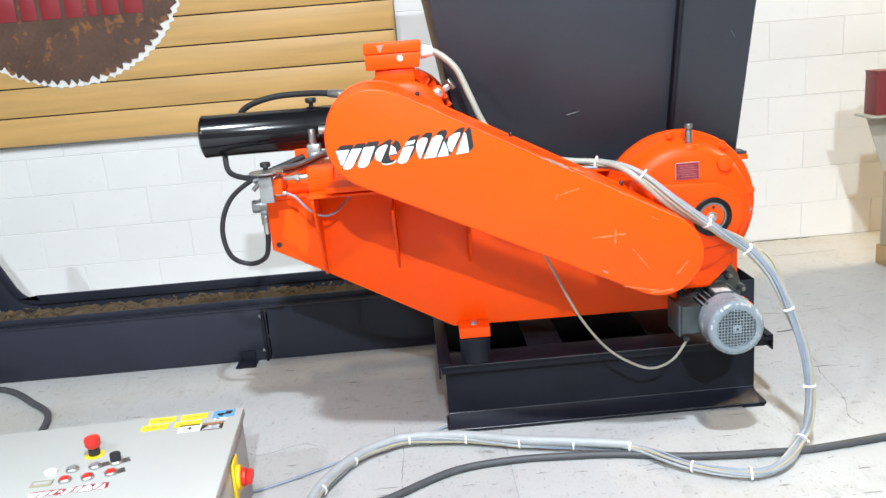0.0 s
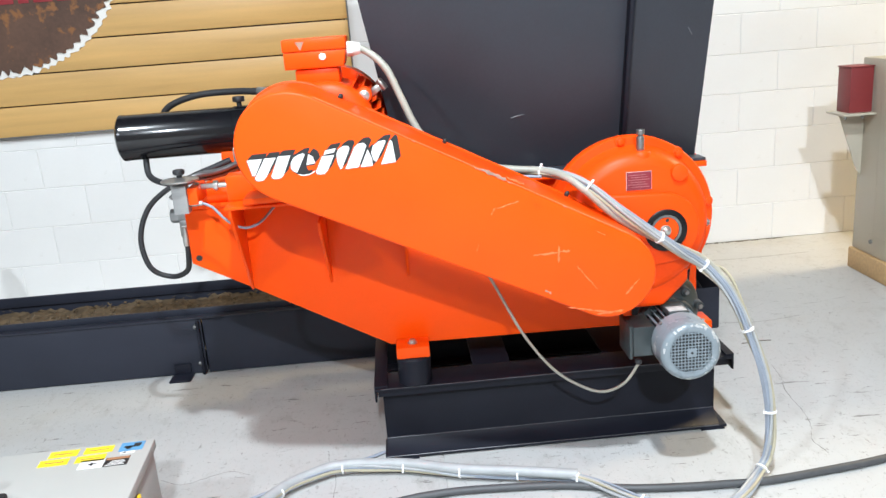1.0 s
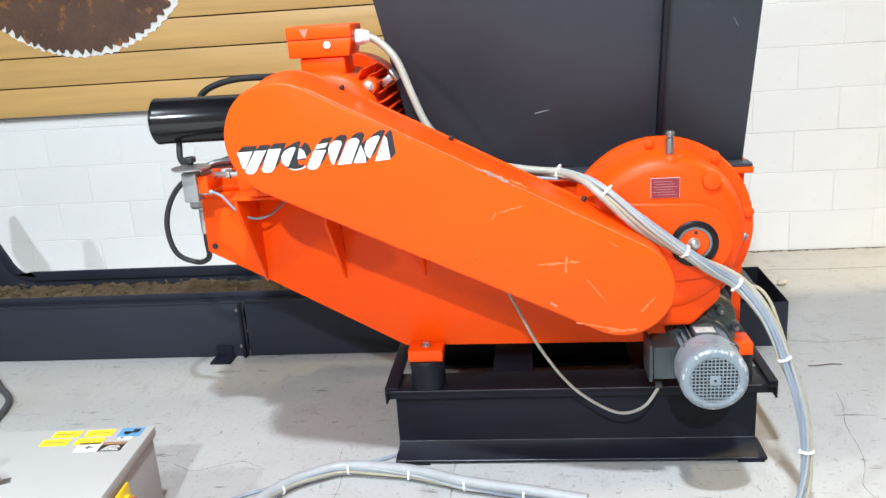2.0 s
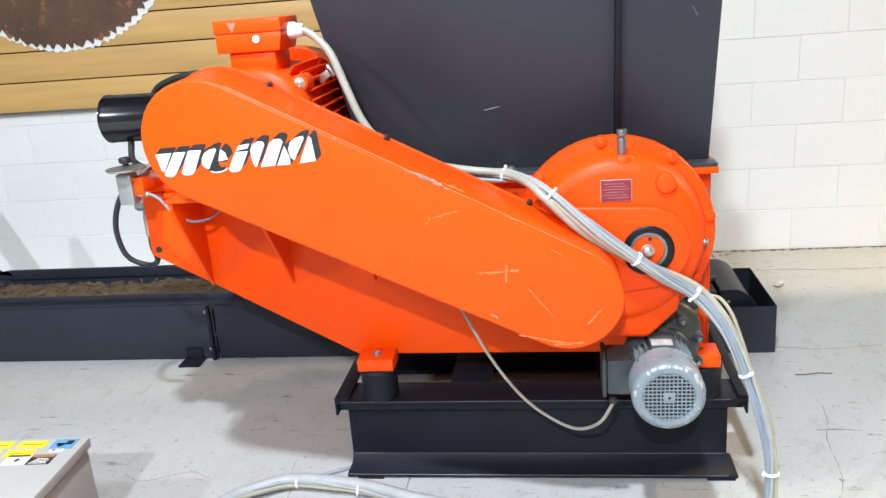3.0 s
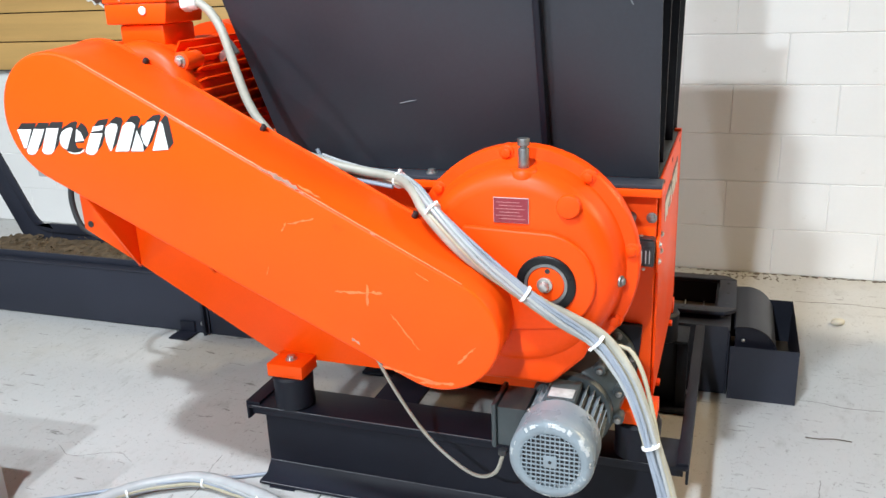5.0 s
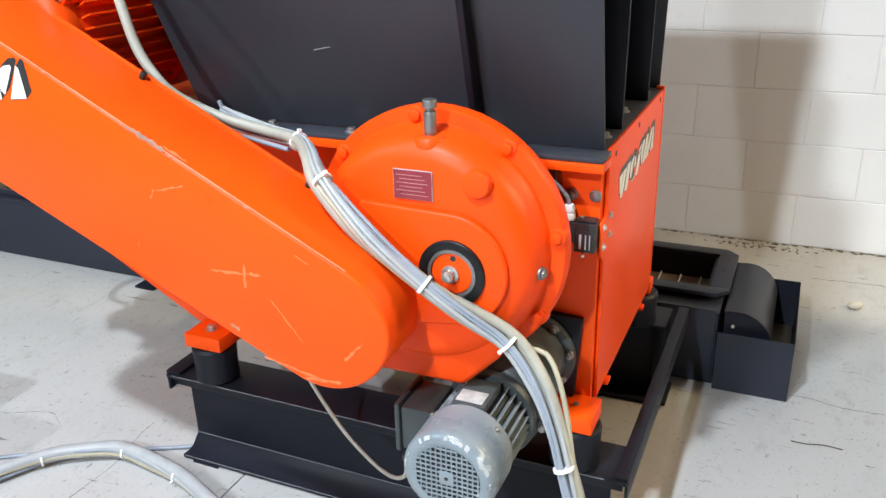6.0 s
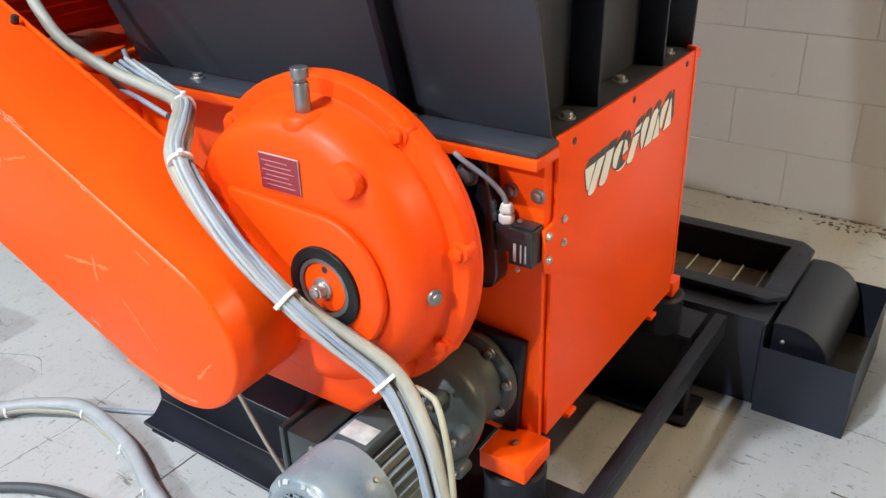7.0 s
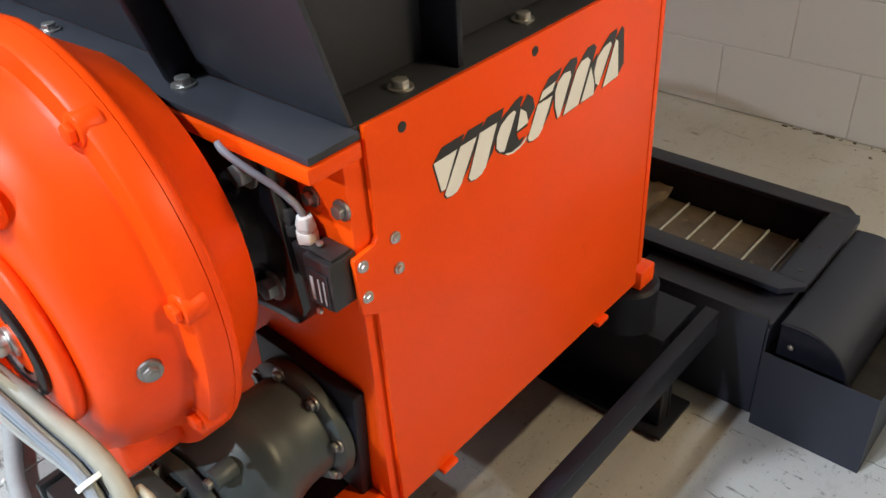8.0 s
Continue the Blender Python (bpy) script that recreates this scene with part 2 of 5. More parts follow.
def lathe(profile, centre, seg=56, axis="y"):
    """A turned body: profile of (radius, distance along the axis) from one end to the other."""
    bm = bmesh.new()
    c = Vector(centre)
    rings = []
    for r, d in profile:
        ring = []
        for i in range(seg):
            a = 2 * math.pi * i / seg
            u, v = r * math.cos(a), r * math.sin(a)
            p = {"y": (u, d, v), "z": (u, v, d), "x": (d, u, v)}[axis]
            ring.append(bm.verts.new(c + Vector(p)))
        rings.append(ring)
    for p, q in zip(rings, rings[1:]):
        for i in range(seg):
            bm.faces.new((p[i], p[(i + 1) % seg], q[(i + 1) % seg], q[i]))
    bm.faces.new(rings[0])
    bm.faces.new(rings[-1])
    bmesh.ops.recalc_face_normals(bm, faces=bm.faces)
    return bm


def smooth_path(pts, step=0.012):
    pts = [Vector(p) for p in pts]
    ext = [2 * pts[0] - pts[1]] + pts + [2 * pts[-1] - pts[-2]]
    out = []
    for i in range(1, len(ext) - 2):
        p0, p1, p2, p3 = ext[i - 1:i + 3]
        k = max(2, int((p2 - p1).length / step))
        for j in range(k):
            t = j / k
            out.append(0.5 * (2 * p1 + (p2 - p0) * t + (2 * p0 - 5 * p1 + 4 * p2 - p3) * t * t + (3 * p1 - p0 - 3 * p2 + p3) * t ** 3))
    return out + [pts[-1]]


def frames_along(path):
    """Turning-free frames along a path: (point, side, up)."""
    out, side = [], None
    for i, p in enumerate(path):
        t = (path[min(i + 1, len(path) - 1)] - path[max(i - 1, 0)]).normalized()
        if side is None:
            side = t.orthogonal().normalized()
        side = (side - t * side.dot(t)).normalized()
        out.append((p, side, t.cross(side)))
    return out


def tube(pts, r, seg=10, step=0.012, raw=False):
    path = [Vector(p) for p in pts] if raw else smooth_path(pts, step)
    bm = bmesh.new()
    rings = []
    for p, s, u in frames_along(path):
        rings.append([bm.verts.new(p + r * (math.cos(2 * math.pi * i / seg) * s + math.sin(2 * math.pi * i / seg) * u)) for i in range(seg)])
    for a, b in zip(rings, rings[1:]):
        for i in range(seg):
            bm.faces.new((a[i], a[(i + 1) % seg], b[(i + 1) % seg], b[i]))
    bm.faces.new(rings[0])
    bm.faces.new(rings[-1])
    return bm


def merged(*bms):
    """Several pieces as one bmesh."""
    out = bmesh.new()
    for b in bms:
        me = bpy.data.meshes.new("tmp")
        b.to_mesh(me)
        b.free()
        out.from_mesh(me)
        bpy.data.meshes.remove(me)
    return out


def moved(bm, m):
    bmesh.ops.transform(bm, matrix=m, verts=bm.verts)
    return bm


def arc(cx, cz, r, a0, a1, n):
    return [(cx + r * math.cos(radians(a0 + (a1 - a0) * i / n)), cz + r * math.sin(radians(a0 + (a1 - a0) * i / n))) for i in range(n + 1)]


def ribbon(points, widths, lift, deep):
    """A thin uneven streak along (x, z) points, lying on a face that looks to -y."""
    bm = bmesh.new()
    rows = []
    for k, (x, z) in enumerate(points):
        a, c = points[max(k - 1, 0)], points[min(k + 1, len(points) - 1)]
        d = Vector((c[0] - a[0], c[1] - a[1])).normalized()
        n = Vector((-d.y, d.x)) * widths[k] / 2
        rows.append([bm.verts.new((x + q * n.x, y, z + q * n.y)) for q, y in ((1, lift), (1, lift + deep), (-1, lift + deep), (-1, lift))])
    for p, q in zip(rows, rows[1:]):
        for c in range(4):
            bm.faces.new((p[c], p[(c + 1) % 4], q[(c + 1) % 4], q[c]))
    bm.faces.new(rows[0])
    bm.faces.new(rows[-1])
    return bm


def hex_bolt(at, way, r=0.011, h=0.009, washer=True):
    """A hexagon head on a washer; way points out of the surface."""
    at, way = Vector(at), Vector(way).normalized()
    head = rod(at + way * 0.002, at + way * (0.002 + h), r, seg=6, bevel=0.001)
    if not washer:
        return head
    return merged(rod(at - way * 0.001, at + way * 0.0025, r * 1.45, seg=20, bevel=0.0005), head)


UP, FRONT, RIGHT = (0, 0, 1), (0, -1, 0), (1, 0, 0)

# ---- the hall ----
WALL_Y = 5.015
GROOVE = 0.18
structure("floor", merged(block(-7, -6, -0.1, GROOVE - 0.002, 7, 0, 0.001), block(GROOVE + 0.002, -6, -0.1, 8, 7, 0, 0.001), block(GROOVE - 0.002, -6, -0.1, GROOVE + 0.002, 7, -0.006, 0)), FLOOR, "pale grey painted concrete floor with scuffs and a saw-cut joint", "floor")
wall_north = structure("wall_north", block(-7, WALL_Y + 0.004, 0, 8, WALL_Y + 0.2, 4.6, 0), PLASTER, "white painted concrete block wall behind the machine", "wall")
# Unseen walls and ceiling close the room and hold back bounce.
structure("wall_south", block(-7, -6.2, 0, 8, -6, 4.6, 0), UNSEEN_WALL, "unseen tan wall, dulled to cut bounced light", "wall")
structure("wall_west", block(-7.2, -6.2, 0, -7, WALL_Y + 0.2, 4.6, 0), UNSEEN_WALL, "unseen tan side wall, dulled to cut bounced light", "wall")
structure("wall_east", block(8, -6.2, 0, 8.2, WALL_Y + 0.2, 4.6, 0), UNSEEN_WALL, "unseen tan side wall, dulled to cut bounced light", "wall")
structure("ceiling", block(-7.2, -6.2, 4.6, 8.2, WALL_Y + 0.2, 4.7, 0), CEILING, "unseen dark ceiling, dulled to cut bounced light", "ceiling")

# ---- board panel with the big saw blade ----
PANEL_X0, PANEL_X1, PANEL_Z = -3.2, -0.075, 0.888


def board_panel():
    t = thing("board_panel", (-1.6, WALL_Y - 0.03, PANEL_Z), "golden pine boards fixed flat to the block wall", "wall panel")
    part("batten", block(PANEL_X0 + 0.02, WALL_Y - 0.012, PANEL_Z + 0.01, PANEL_X1 - 0.012, WALL_Y, PANEL_Z + 1.32, 0), SLATE_DARK, t)
    for i in range(9):
        z = PANEL_Z + 0.151 * i
        part("board", block(PANEL_X0, WALL_Y - 0.034, z, PANEL_X1, WALL_Y - 0.011, z + 0.145, 0.003), BOARD, t)
    part("edge_strip", block(PANEL_X1 + 0.0005, WALL_Y - 0.036, PANEL_Z, PANEL_X1 + 0.006, WALL_Y, PANEL_Z + 1.34, 0.001), DULL_STEEL, t)
    part("bottom_strip", block(PANEL_X0, WALL_Y - 0.036, PANEL_Z - 0.008, PANEL_X1, WALL_Y - 0.001, PANEL_Z - 0.001, 0.001), DULL_STEEL, t)
    return t


def saw_outline(cx, cz, r, teeth, depth, seed):
    rng = random.Random(seed)
    pts = []
    for i in range(teeth):
        a = -360 * i / teeth
        w = 360 / teeth
        d = depth * rng.uniform(0.45, 1.5)
        a += rng.uniform(-0.18, 0.18) * w
        r += rng.uniform(-0.002, 0.002)
        for da, rr in ((0, r - d), (0.15, r - d * 0.2), (0.3, r + rng.uniform(-0.002, 0.004)), (0.42, r - d * 0.15), (0.6, r - d * 0.7), (0.85, r - d * 1.05)):
            pts.append((cx + rr * math.cos(radians(a - da * w)), cz + rr * math.sin(radians(a - da * w))))
    return pts


def saw_blade():
    cx, cz = -1.785, 1.865
    t = thing("saw_blade_sign", (cx, WALL_Y - 0.04, cz - 0.68), "rusty saw blade sign with white edge and red writing", "sign")
    part("edge", prism(saw_outline(cx + 0.009, cz - 0.004, 0.683, 96, 0.010, 4), "y", WALL_Y - 0.040, WALL_Y - 0.035, 0), GLOW_WHITE, t, "ragged white edge behind the teeth")
    part("plate", prism(saw_outline(cx, cz, 0.675, 84, 0.022, 9), "y", WALL_Y - 0.047, WALL_Y - 0.041, 0), RUST, t)
    x = -2.34
    for w in (0.10, 0.09, 0.11, 0.08, 0.1, 0.09, 0.05, 0.09, 0.1):
        part("bar", block(x, WALL_Y - 0.051, 1.522, x + w, WALL_Y - 0.0475, 1.67, 0.004), RED_VINYL, t, "worn red bar of writing")
        x += w + 0.022
    return t


board_panel()
saw_blade()

# ---- conveyor under and beside the machine ----
CF, CB = 3.836, 4.275


def conveyor():
    t = thing("chip_conveyor", (0, 4.05, 0), "dark slate painted steel drag conveyor lying on the floor", "conveyor")
    part("front_plate", merged(block(-0.715, CF, 0.004, 1.17, CF + 0.006, 0.232), block(-3.0, CF, 0.004, -0.721, CF + 0.006, 0.232)), SLATE, t)
    part("front_lip", merged(block(-3.0, CF - 0.004, 0.2325, 0.9, CF + 0.04, 0.24), block(-3.0, CF + 0.034, 0.2405, 0.9, CF + 0.04, 0.268)), SLATE, t)
    part("back_plate", block(-1.86, CB, 0.004, 0.6, CB + 0.006, 0.256), SLATE, t)
    part("tail_back", block(0.601, CB, 0.004, 1.17, CB + 0.006, 0.2145), SLATE, t)
    part("back_rail", block(-1.86, CB - 0.012, 0.214, 0.6, CB - 0.002, 0.258), SLATE, t)
    rise = [(-1.86 - 0.13 * math.sin(radians(a)), 0.345 - 0.13 * math.cos(radians(a))) for a in range(0, 66, 8)]
    rise += [(rise[-1][0] - 0.2, rise[-1][1] + 0.42)]
    outer = [(x + 0.0, z) for x, z in rise]
    inner = [(x + 0.035, z + 0.018) if i else (x, z + 0.041) for i, (x, z) in enumerate(rise)]
    part("rising_rail", prism(outer + inner[::-1], "y", CB - 0.012, CB - 0.002, 0.001), SLATE, t)
    low = [(x - 0.02, z - 0.19) for x, z in rise]
    part("rising_side", prism(outer + low[::-1], "y", CB - 0.001, CB + 0.005, 0.001), SLATE, t)
    part("bed", block(-3.0, CF + 0.007, 0.10, 1.165, CB - 0.001, 0.106, 0), CHAIN_FLOOR, t)
    part("joint_flange", block(-0.738, CF - 0.022, 0.004, -0.7265, CF - 0.0005, 0.228), SLATE_DARK, t)
    for z in (0.05, 0.205):
        part("joint_bolt", hex_bolt((-0.7395, CF - 0.01, z), (-1, 0, 0), 0.008, 0.008), DULL_STEEL, t)
    part("foot", merged(block(-0.86, CF - 0.075, 0.0, -0.775, CF + 0.05, 0.008), block(-0.85, CF - 0.009, 0.0082, -0.785, CF - 0.0005, 0.05)), SLATE_DARK, t)
    # open tail with its bolting frame
    x0, x1, y0, y1 = 0.62, 1.19, 3.908, 4.25
    ring = [prism([(x0, y0), (x1 - 0.035, y0), (x1, y0 + 0.035), (x1, y0 + 0.045), (x0, y0 + 0.045)], "z", 0.238, 0.25, 0.001), prism([(x0, y1), (x1 - 0.035, y1), (x1, y1 - 0.035), (x1, y1 - 0.045), (x0, y1 - 0.045)], "z", 0.238, 0.25, 0.001), block(x1 - 0.055, y0 + 0.0453, 0.238, x1, y1 - 0.0453, 0.25, 0.0005)]
    part("bolting_frame", merged(*ring), SLATE, t)
    for x, y in ((1.163, 3.985), (1.163, 4.08), (1.163, 4.17), (1.07, 3.93), (1.03, 3.93), (0.9, 3.93)):
        part("hole", rod((x, y, 0.2495), (x, y, 0.2508), 0.006, seg=12, bevel=0), RUBBER, t)
    for a in ((x0, y0 + 0.04, x1 - 0.05, y0 + 0.046), (x0, y1 - 0.046, x1 - 0.05, y1 - 0.04), (x1 - 0.064, y0 + 0.047, x1 - 0.058, y1 - 0.047)):
        part("tail_wall", block(a[0], a[1], 0.12, a[2], a[3], 0.2375, 0), SLATE_DARK, t)
    part("tail_deck", merged(block(0.9, CF + 0.007, 0.215, 1.176, y0 + 0.039, 0.222, 0.001), block(0.9, y1 - 0.039, 0.215, 1.176, CB - 0.001, 0.222, 0.001), block(1.125, y0 + 0.0395, 0.215, 1.176, y1 - 0.0395, 0.222, 0.001)), SLATE, t)
    part("tail_end", block(1.1705, CF, 0.004, 1.1755, CB, 0.2145), SLATE, t)
    part("tail_floor", block(x0 - 0.4, y0 + 0.048, 0.158, x1 - 0.066, y1 - 0.048, 0.162, 0), CHAIN_FLOOR, t)
    for i in range(7):
        x = 1.084 - 0.062 * i
        part("flight", block(x, y0 + 0.05, 0.163, x + 0.004, y1 - 0.05, 0.169, 0.0012), PLATE_SILVER, t, "worn bright steel conveyor flight")
    # rounded cover over the tail shaft
    prof = [(1.191, 0.228)] + [(1.225 + 0.09 * math.sin(radians(a)), 0.135 + 0.095 * math.cos(radians(a))) for a in range(0, 100, 9)]
    inner = [(x - 0.004, z - 0.005) for x, z in prof]
    part("curved_cover", prism(prof + inner[::-1], "y", 3.85, 4.21, 0), SLATE, t, "rounded dark steel cover")
    part("cover_cheek", prism([(1.191, 0.12)] + prof[:-1] + [(prof[-1][0] - 0.01, 0.12)], "y", 3.846, 3.8495, 0), SLATE_DARK, t)
    part("cover_bead", tube([(x + 0.001, 3.8455, z + 0.001) for x, z in prof], 0.0035, 6), SLATE_DARK, t)
    part("cover_screw", hex_bolt((1.215, 3.846, 0.19), FRONT, 0.006, 0.005, False), STEEL, t)
    bx0, bx1, by0, by1, h = 1.1785, 1.376, 3.818, 4.238, 0.178
    box = bmesh.new()
    bmesh.ops.create_cube(box, size=1, matrix=Matrix.Translation(((bx0 + bx1) / 2, (by0 + by1) / 2, h / 2)) @ Matrix.Diagonal((bx1 - bx0, by1 - by0, h, 1)))
    top = [f for f in box.faces if f.normal.z > 0.9]
    bmesh.ops.inset_region(box, faces=top, thickness=0.004)
    bmesh.ops.translate(box, verts=list({v for f in top for v in f.verts}), vec=(0, 0, -h + 0.005))
    part("catch_box", box, SLATE, t, "open dark steel catch box")
    part("box_floor", block(bx0 + 0.005, by0 + 0.005, 0.0055, bx1 - 0.005, by1 - 0.005, 0.03, 0.001), CHAIN_FLOOR, t, "brown dust in the catch box")
    return t


conveyor()


def chips():
    bm = bmesh.new()
    nx, ny = 260, 22
    rng = random.Random(5)
    grid = []
    for i in range(nx + 1):
        row = []
        for j in range(ny + 1):
            x, y = -2.1 + 2.9 * i / nx, CF + 0.044 + (CB - CF - 0.06) * j / ny
            z = 0.19 + 0.014 * noise.noise((x * 9, y * 9, 0)) + 0.012 * noise.noise((x * 40, y * 40, 3)) + rng.uniform(-0.004, 0.004)
            row.append(bm.verts.new((x, y, z)))
        grid.append(row)
    for i in range(nx):
        for j in range(ny):
            bm.faces.new((grid[i][j], grid[i + 1][j], grid[i + 1][j + 1], grid[i][j + 1]))
    for k in range(420):
        x, y = rng.uniform(-2.0, 0.4), rng.uniform(CF + 0.06, CB - 0.03)
        m = pose(x, y, 0.197 + rng.uniform(0, 0.012), rng.uniform(-40, 40), rng.uniform(-40, 40), rng.uniform(0, 180)) @ Matrix.Diagonal((rng.uniform(0.01, 0.028), rng.uniform(0.004, 0.01), 0.002, 1))
        bmesh.ops.create_cube(bm, size=1, matrix=m)
    ob = part("wood_chips", bm, CHIPS)
    return tagged(ob, "brown wood chips lying in the conveyor trough", "wood chips", "", "stuff")


chips()

# ---- base frame of the shredder ----
TOP = 0.245


def base_frame():
    t = thing("base_frame", (0.55, 3.4, 0), "dark slate painted steel base frame standing on the floor", "machine base")
    web = 3.055
    part("front_web", prism([(web + 0.008, 0.016), (web + 0.008, TOP - 0.01), (web, TOP - 0.01), (web, 0.05), (3.03, 0.026), (3.002, 0.016)], "x", 0.008, 1.06, 0.001), SLATE_DARK, t)
    part("bottom_flange", block(0.0, 3.0, 0.006, 1.082, 3.115, 0.0155), SLATE_DARK, t)
    part("front_flange", block(-0.012, 3.0, TOP - 0.0095, 1.1, 3.12, TOP, 0.002), SLATE_DARK, t)
    part("front_lip", block(-0.004, 3.016, TOP - 0.034, 1.09, 3.022, TOP - 0.01, 0.001), SLATE_DARK, t)
    # Thin paler tubes along three edges of the front beam.
    for name, y, z in (("pale_edge_line", 2.9995, TOP - 0.0015), ("pale_edge_line", web - 0.0005, 0.0505), ("pale_edge_line", 2.9995, 0.0145)):
        part(name, tube([(0.006 + 0.07 * k, y, z) for k in range(16)], 0.0013, 6, raw=True), PALE_EDGE, t, "pale line along the steel edge")
    part("rear_web", block(0.008, 3.722, 0.016, 1.06, 3.73, TOP - 0.01), SLATE_DARK, t)
    part("bottom_flange", block(0.0, 3.668, 0.006, 1.075, 3.785, 0.0155), SLATE_DARK, t)
    part("rear_flange", block(-0.012, 3.665, TOP - 0.0095, 1.06, 3.785, TOP, 0.002), SLATE_DARK, t)
    for x0, x1, side in ((1.076, 1.102, 1), (-0.014, 0.026, -1)):
        lip = (x1 - 0.006, x1) if side > 0 else (x0, x0 + 0.006)
        part("side_angle", merged(block(x0, 3.005, TOP + 0.0005, x1, 3.785, TOP + 0.0075, 0.001), block(lip[0], 3.005, TOP - 0.045, lip[1], 3.785, TOP, 0.001)), SLATE_DARK, t)
    for x0, x1 in ((0.3, 0.42), (0.72, 0.86)):
        part("cross_member", block(x0, 3.121, TOP - 0.012, x1, 3.664, TOP - 0.002), SLATE_DARK, t)
    part("beam_end", block(1.03, 3.69, 0.016, 1.0595, 3.7215, TOP - 0.01, 0.002), SLATE_DARK, t)
    for x in (0.03, 1.0):
        part("shim", block(x, 2.998, 0.0, x + 0.075, 3.1, 0.0055, 0.001), SLATE_DARK, t)
    return t


base_frame()

# ---- shredder ----
BF, BB = 3.082, 3.655
body = thing("shredder", (0.5, 3.37, 0.33), "orange painted industrial shredder with a dark slate hopper", "shredder")
outline = [(-0.515, 0.668), (-0.345, 0.576), (0.05, 0.354), (0.99, 0.345), (1.004, 0.36), (1.004, 0.842), (0.16, 0.842), (0.16, 0.83), (-0.515, 0.83)]
part("housing", prism(outline, "y", BF, BB, 0.003), ORANGE, body)
part("top_flange", merged(block(0.13, 3.032, 0.8425, 1.018, 3.0955, 0.8585, 0.002), block(0.13, 3.096, 0.8425, 1.004, 3.70, 0.8585, 0.002)), ORANGE, body)
part("ram_rail", merged(rod((-0.50, 3.10, 0.868), (-0.05, 3.10, 0.868), 0.026), block(-0.51, 3.0755, 0.8305, -0.05, 3.16, 0.845, 0.002)), ORANGE, body)
part("ram_cover", block(-0.49, 3.165, 0.8305, 0.12, 3.62, 0.875, 0.006), ORANGE, body)
part("shelf", block(-0.362, 2.902, 0.8555, 0.0, 3.074, 0.863, 0.001), ORANGE, body)
for x in (-0.348, -0.112, 0.12):
    top = 0.855 if x < -0.2 else 0.80
    part("gusset", prism([(BF - 0.0005, 0.572), (BF - 0.0005, top), (2.906, top), (2.906, top - 0.02)], "x", x - 0.004, x + 0.004, 0.001), ORANGE, body)
part("adjuster", merged(rod((-0.455, 3.02, 0.907), (-0.33, 3.02, 0.907), 0.008, seg=16), rod((-0.458, 3.02, 0.907), (-0.445, 3.02, 0.907), 0.014, seg=6), rod((-0.405, 3.02, 0.907), (-0.392, 3.02, 0.907), 0.015, seg=6)), STEEL, body, "bright zinc adjusting bolt")
part("adjuster_block", block(-0.365, 2.99, 0.8635, -0.285, 3.06, 0.935, 0.003), ORANGE, body)
part("motor_plate", block(-0.30, 2.86, 0.876, 0.13, 3.16, 0.892, 0.002), ORANGE, body)
part("drain_hole", rod((-0.492, BF - 0.0012, 0.683), (-0.492, BF - 0.0002, 0.683), 0.009, seg=14, bevel=0), RUBBER, body)

for x0, x1, y0, y1, hole in ((0.064, 0.164, 3.0, 3.081, True), (0.945, 1.028, 2.997, 3.081, False), (0.945, 1.014, 3.656, 3.70, True), (0.062, 0.166, 3.656, 3.745, False)):
    foot = part("foot_bracket", merged(block(x0, y0, 0.336, x1, y1, 0.371, 0.003)), ORANGE, body)
    cx, cy = (x0 + x1) / 2, (y0 + y1) / 2
    part("bolt", hex_bolt((cx, cy, 0.371), UP, 0.0105 if hole else 0.006, 0.009 if hole else 0.003, hole), STEEL if hole else DULL_STEEL, foot)
    part("rubber_mount", lathe([(0.046, TOP + 0.001), (0.052, TOP + 0.006), (0.050, TOP + 0.04), (0.052, 0.329), (0.047, 0.3355)], (cx, cy, 0), 36, "z"), SLATE_DARK, body, "black rubber buffer")

# side panel with its cut-outs, holes and stickers
SX = 1.0125
panel = part("side_panel", prism([(3.094, 0.362), (3.64, 0.362), (3.64, 0.868), (3.105, 0.868), (3.105, 0.748), (3.100, 0.742), (3.073, 0.739), (3.0715, 0.736), (3.0735, 0.672), (3.094, 0.66)], "x", SX - 0.006, SX, 0.001), ORANGE, body)
for y, z in ((3.152, 0.848), (3.362, 0.851), (3.60, 0.853)):
    part("hole", rod((SX - 0.0005, y, z), (SX + 0.0008, y, z), 0.0055, seg=14, bevel=0), RUBBER, panel)
for y, z in ((3.081, 0.728), (3.127, 0.737), (3.082, 0.690), (3.128, 0.699)):
    part("screw", hex_bolt((SX, y, z), RIGHT, 0.0046, 0.0035), STEEL, panel)
for y in (3.16, 3.52):
    part("hinge_tab", block(SX - 0.004, y, 0.353, SX + 0.008, y + 0.028, 0.3615, 0.002), ORANGE, panel)
part("rear_edge", block(0.995, 3.6405, 0.40, SX + 0.001, 3.652, 0.875, 0.001), ORANGE, body)


def strip(pts, place, lift, mat, parent, name):
    """A thin sticker piece: an outline in sticker units, mapped into the place."""
    bm = bmesh.new()
    f = bm.faces.new([bm.verts.new(place(u, v, lift)) for u, v in pts])
    out = bmesh.ops.extrude_face_region(bm, geom=[f])
    step = Vector(place(0, 0, 0.0)) - Vector(place(0, 0, 0.0004))
    bmesh.ops.translate(bm, verts=[v for v in out["geom"] if isinstance(v, bmesh.types.BMVert)], vec=step)
    return part(name, bm, mat, parent)


def disc(u, v, ru, rv, n=22):
    return [(u + ru * math.cos(2 * math.pi * i / n), v + rv * math.sin(2 * math.pi * i / n)) for i in range(n)]


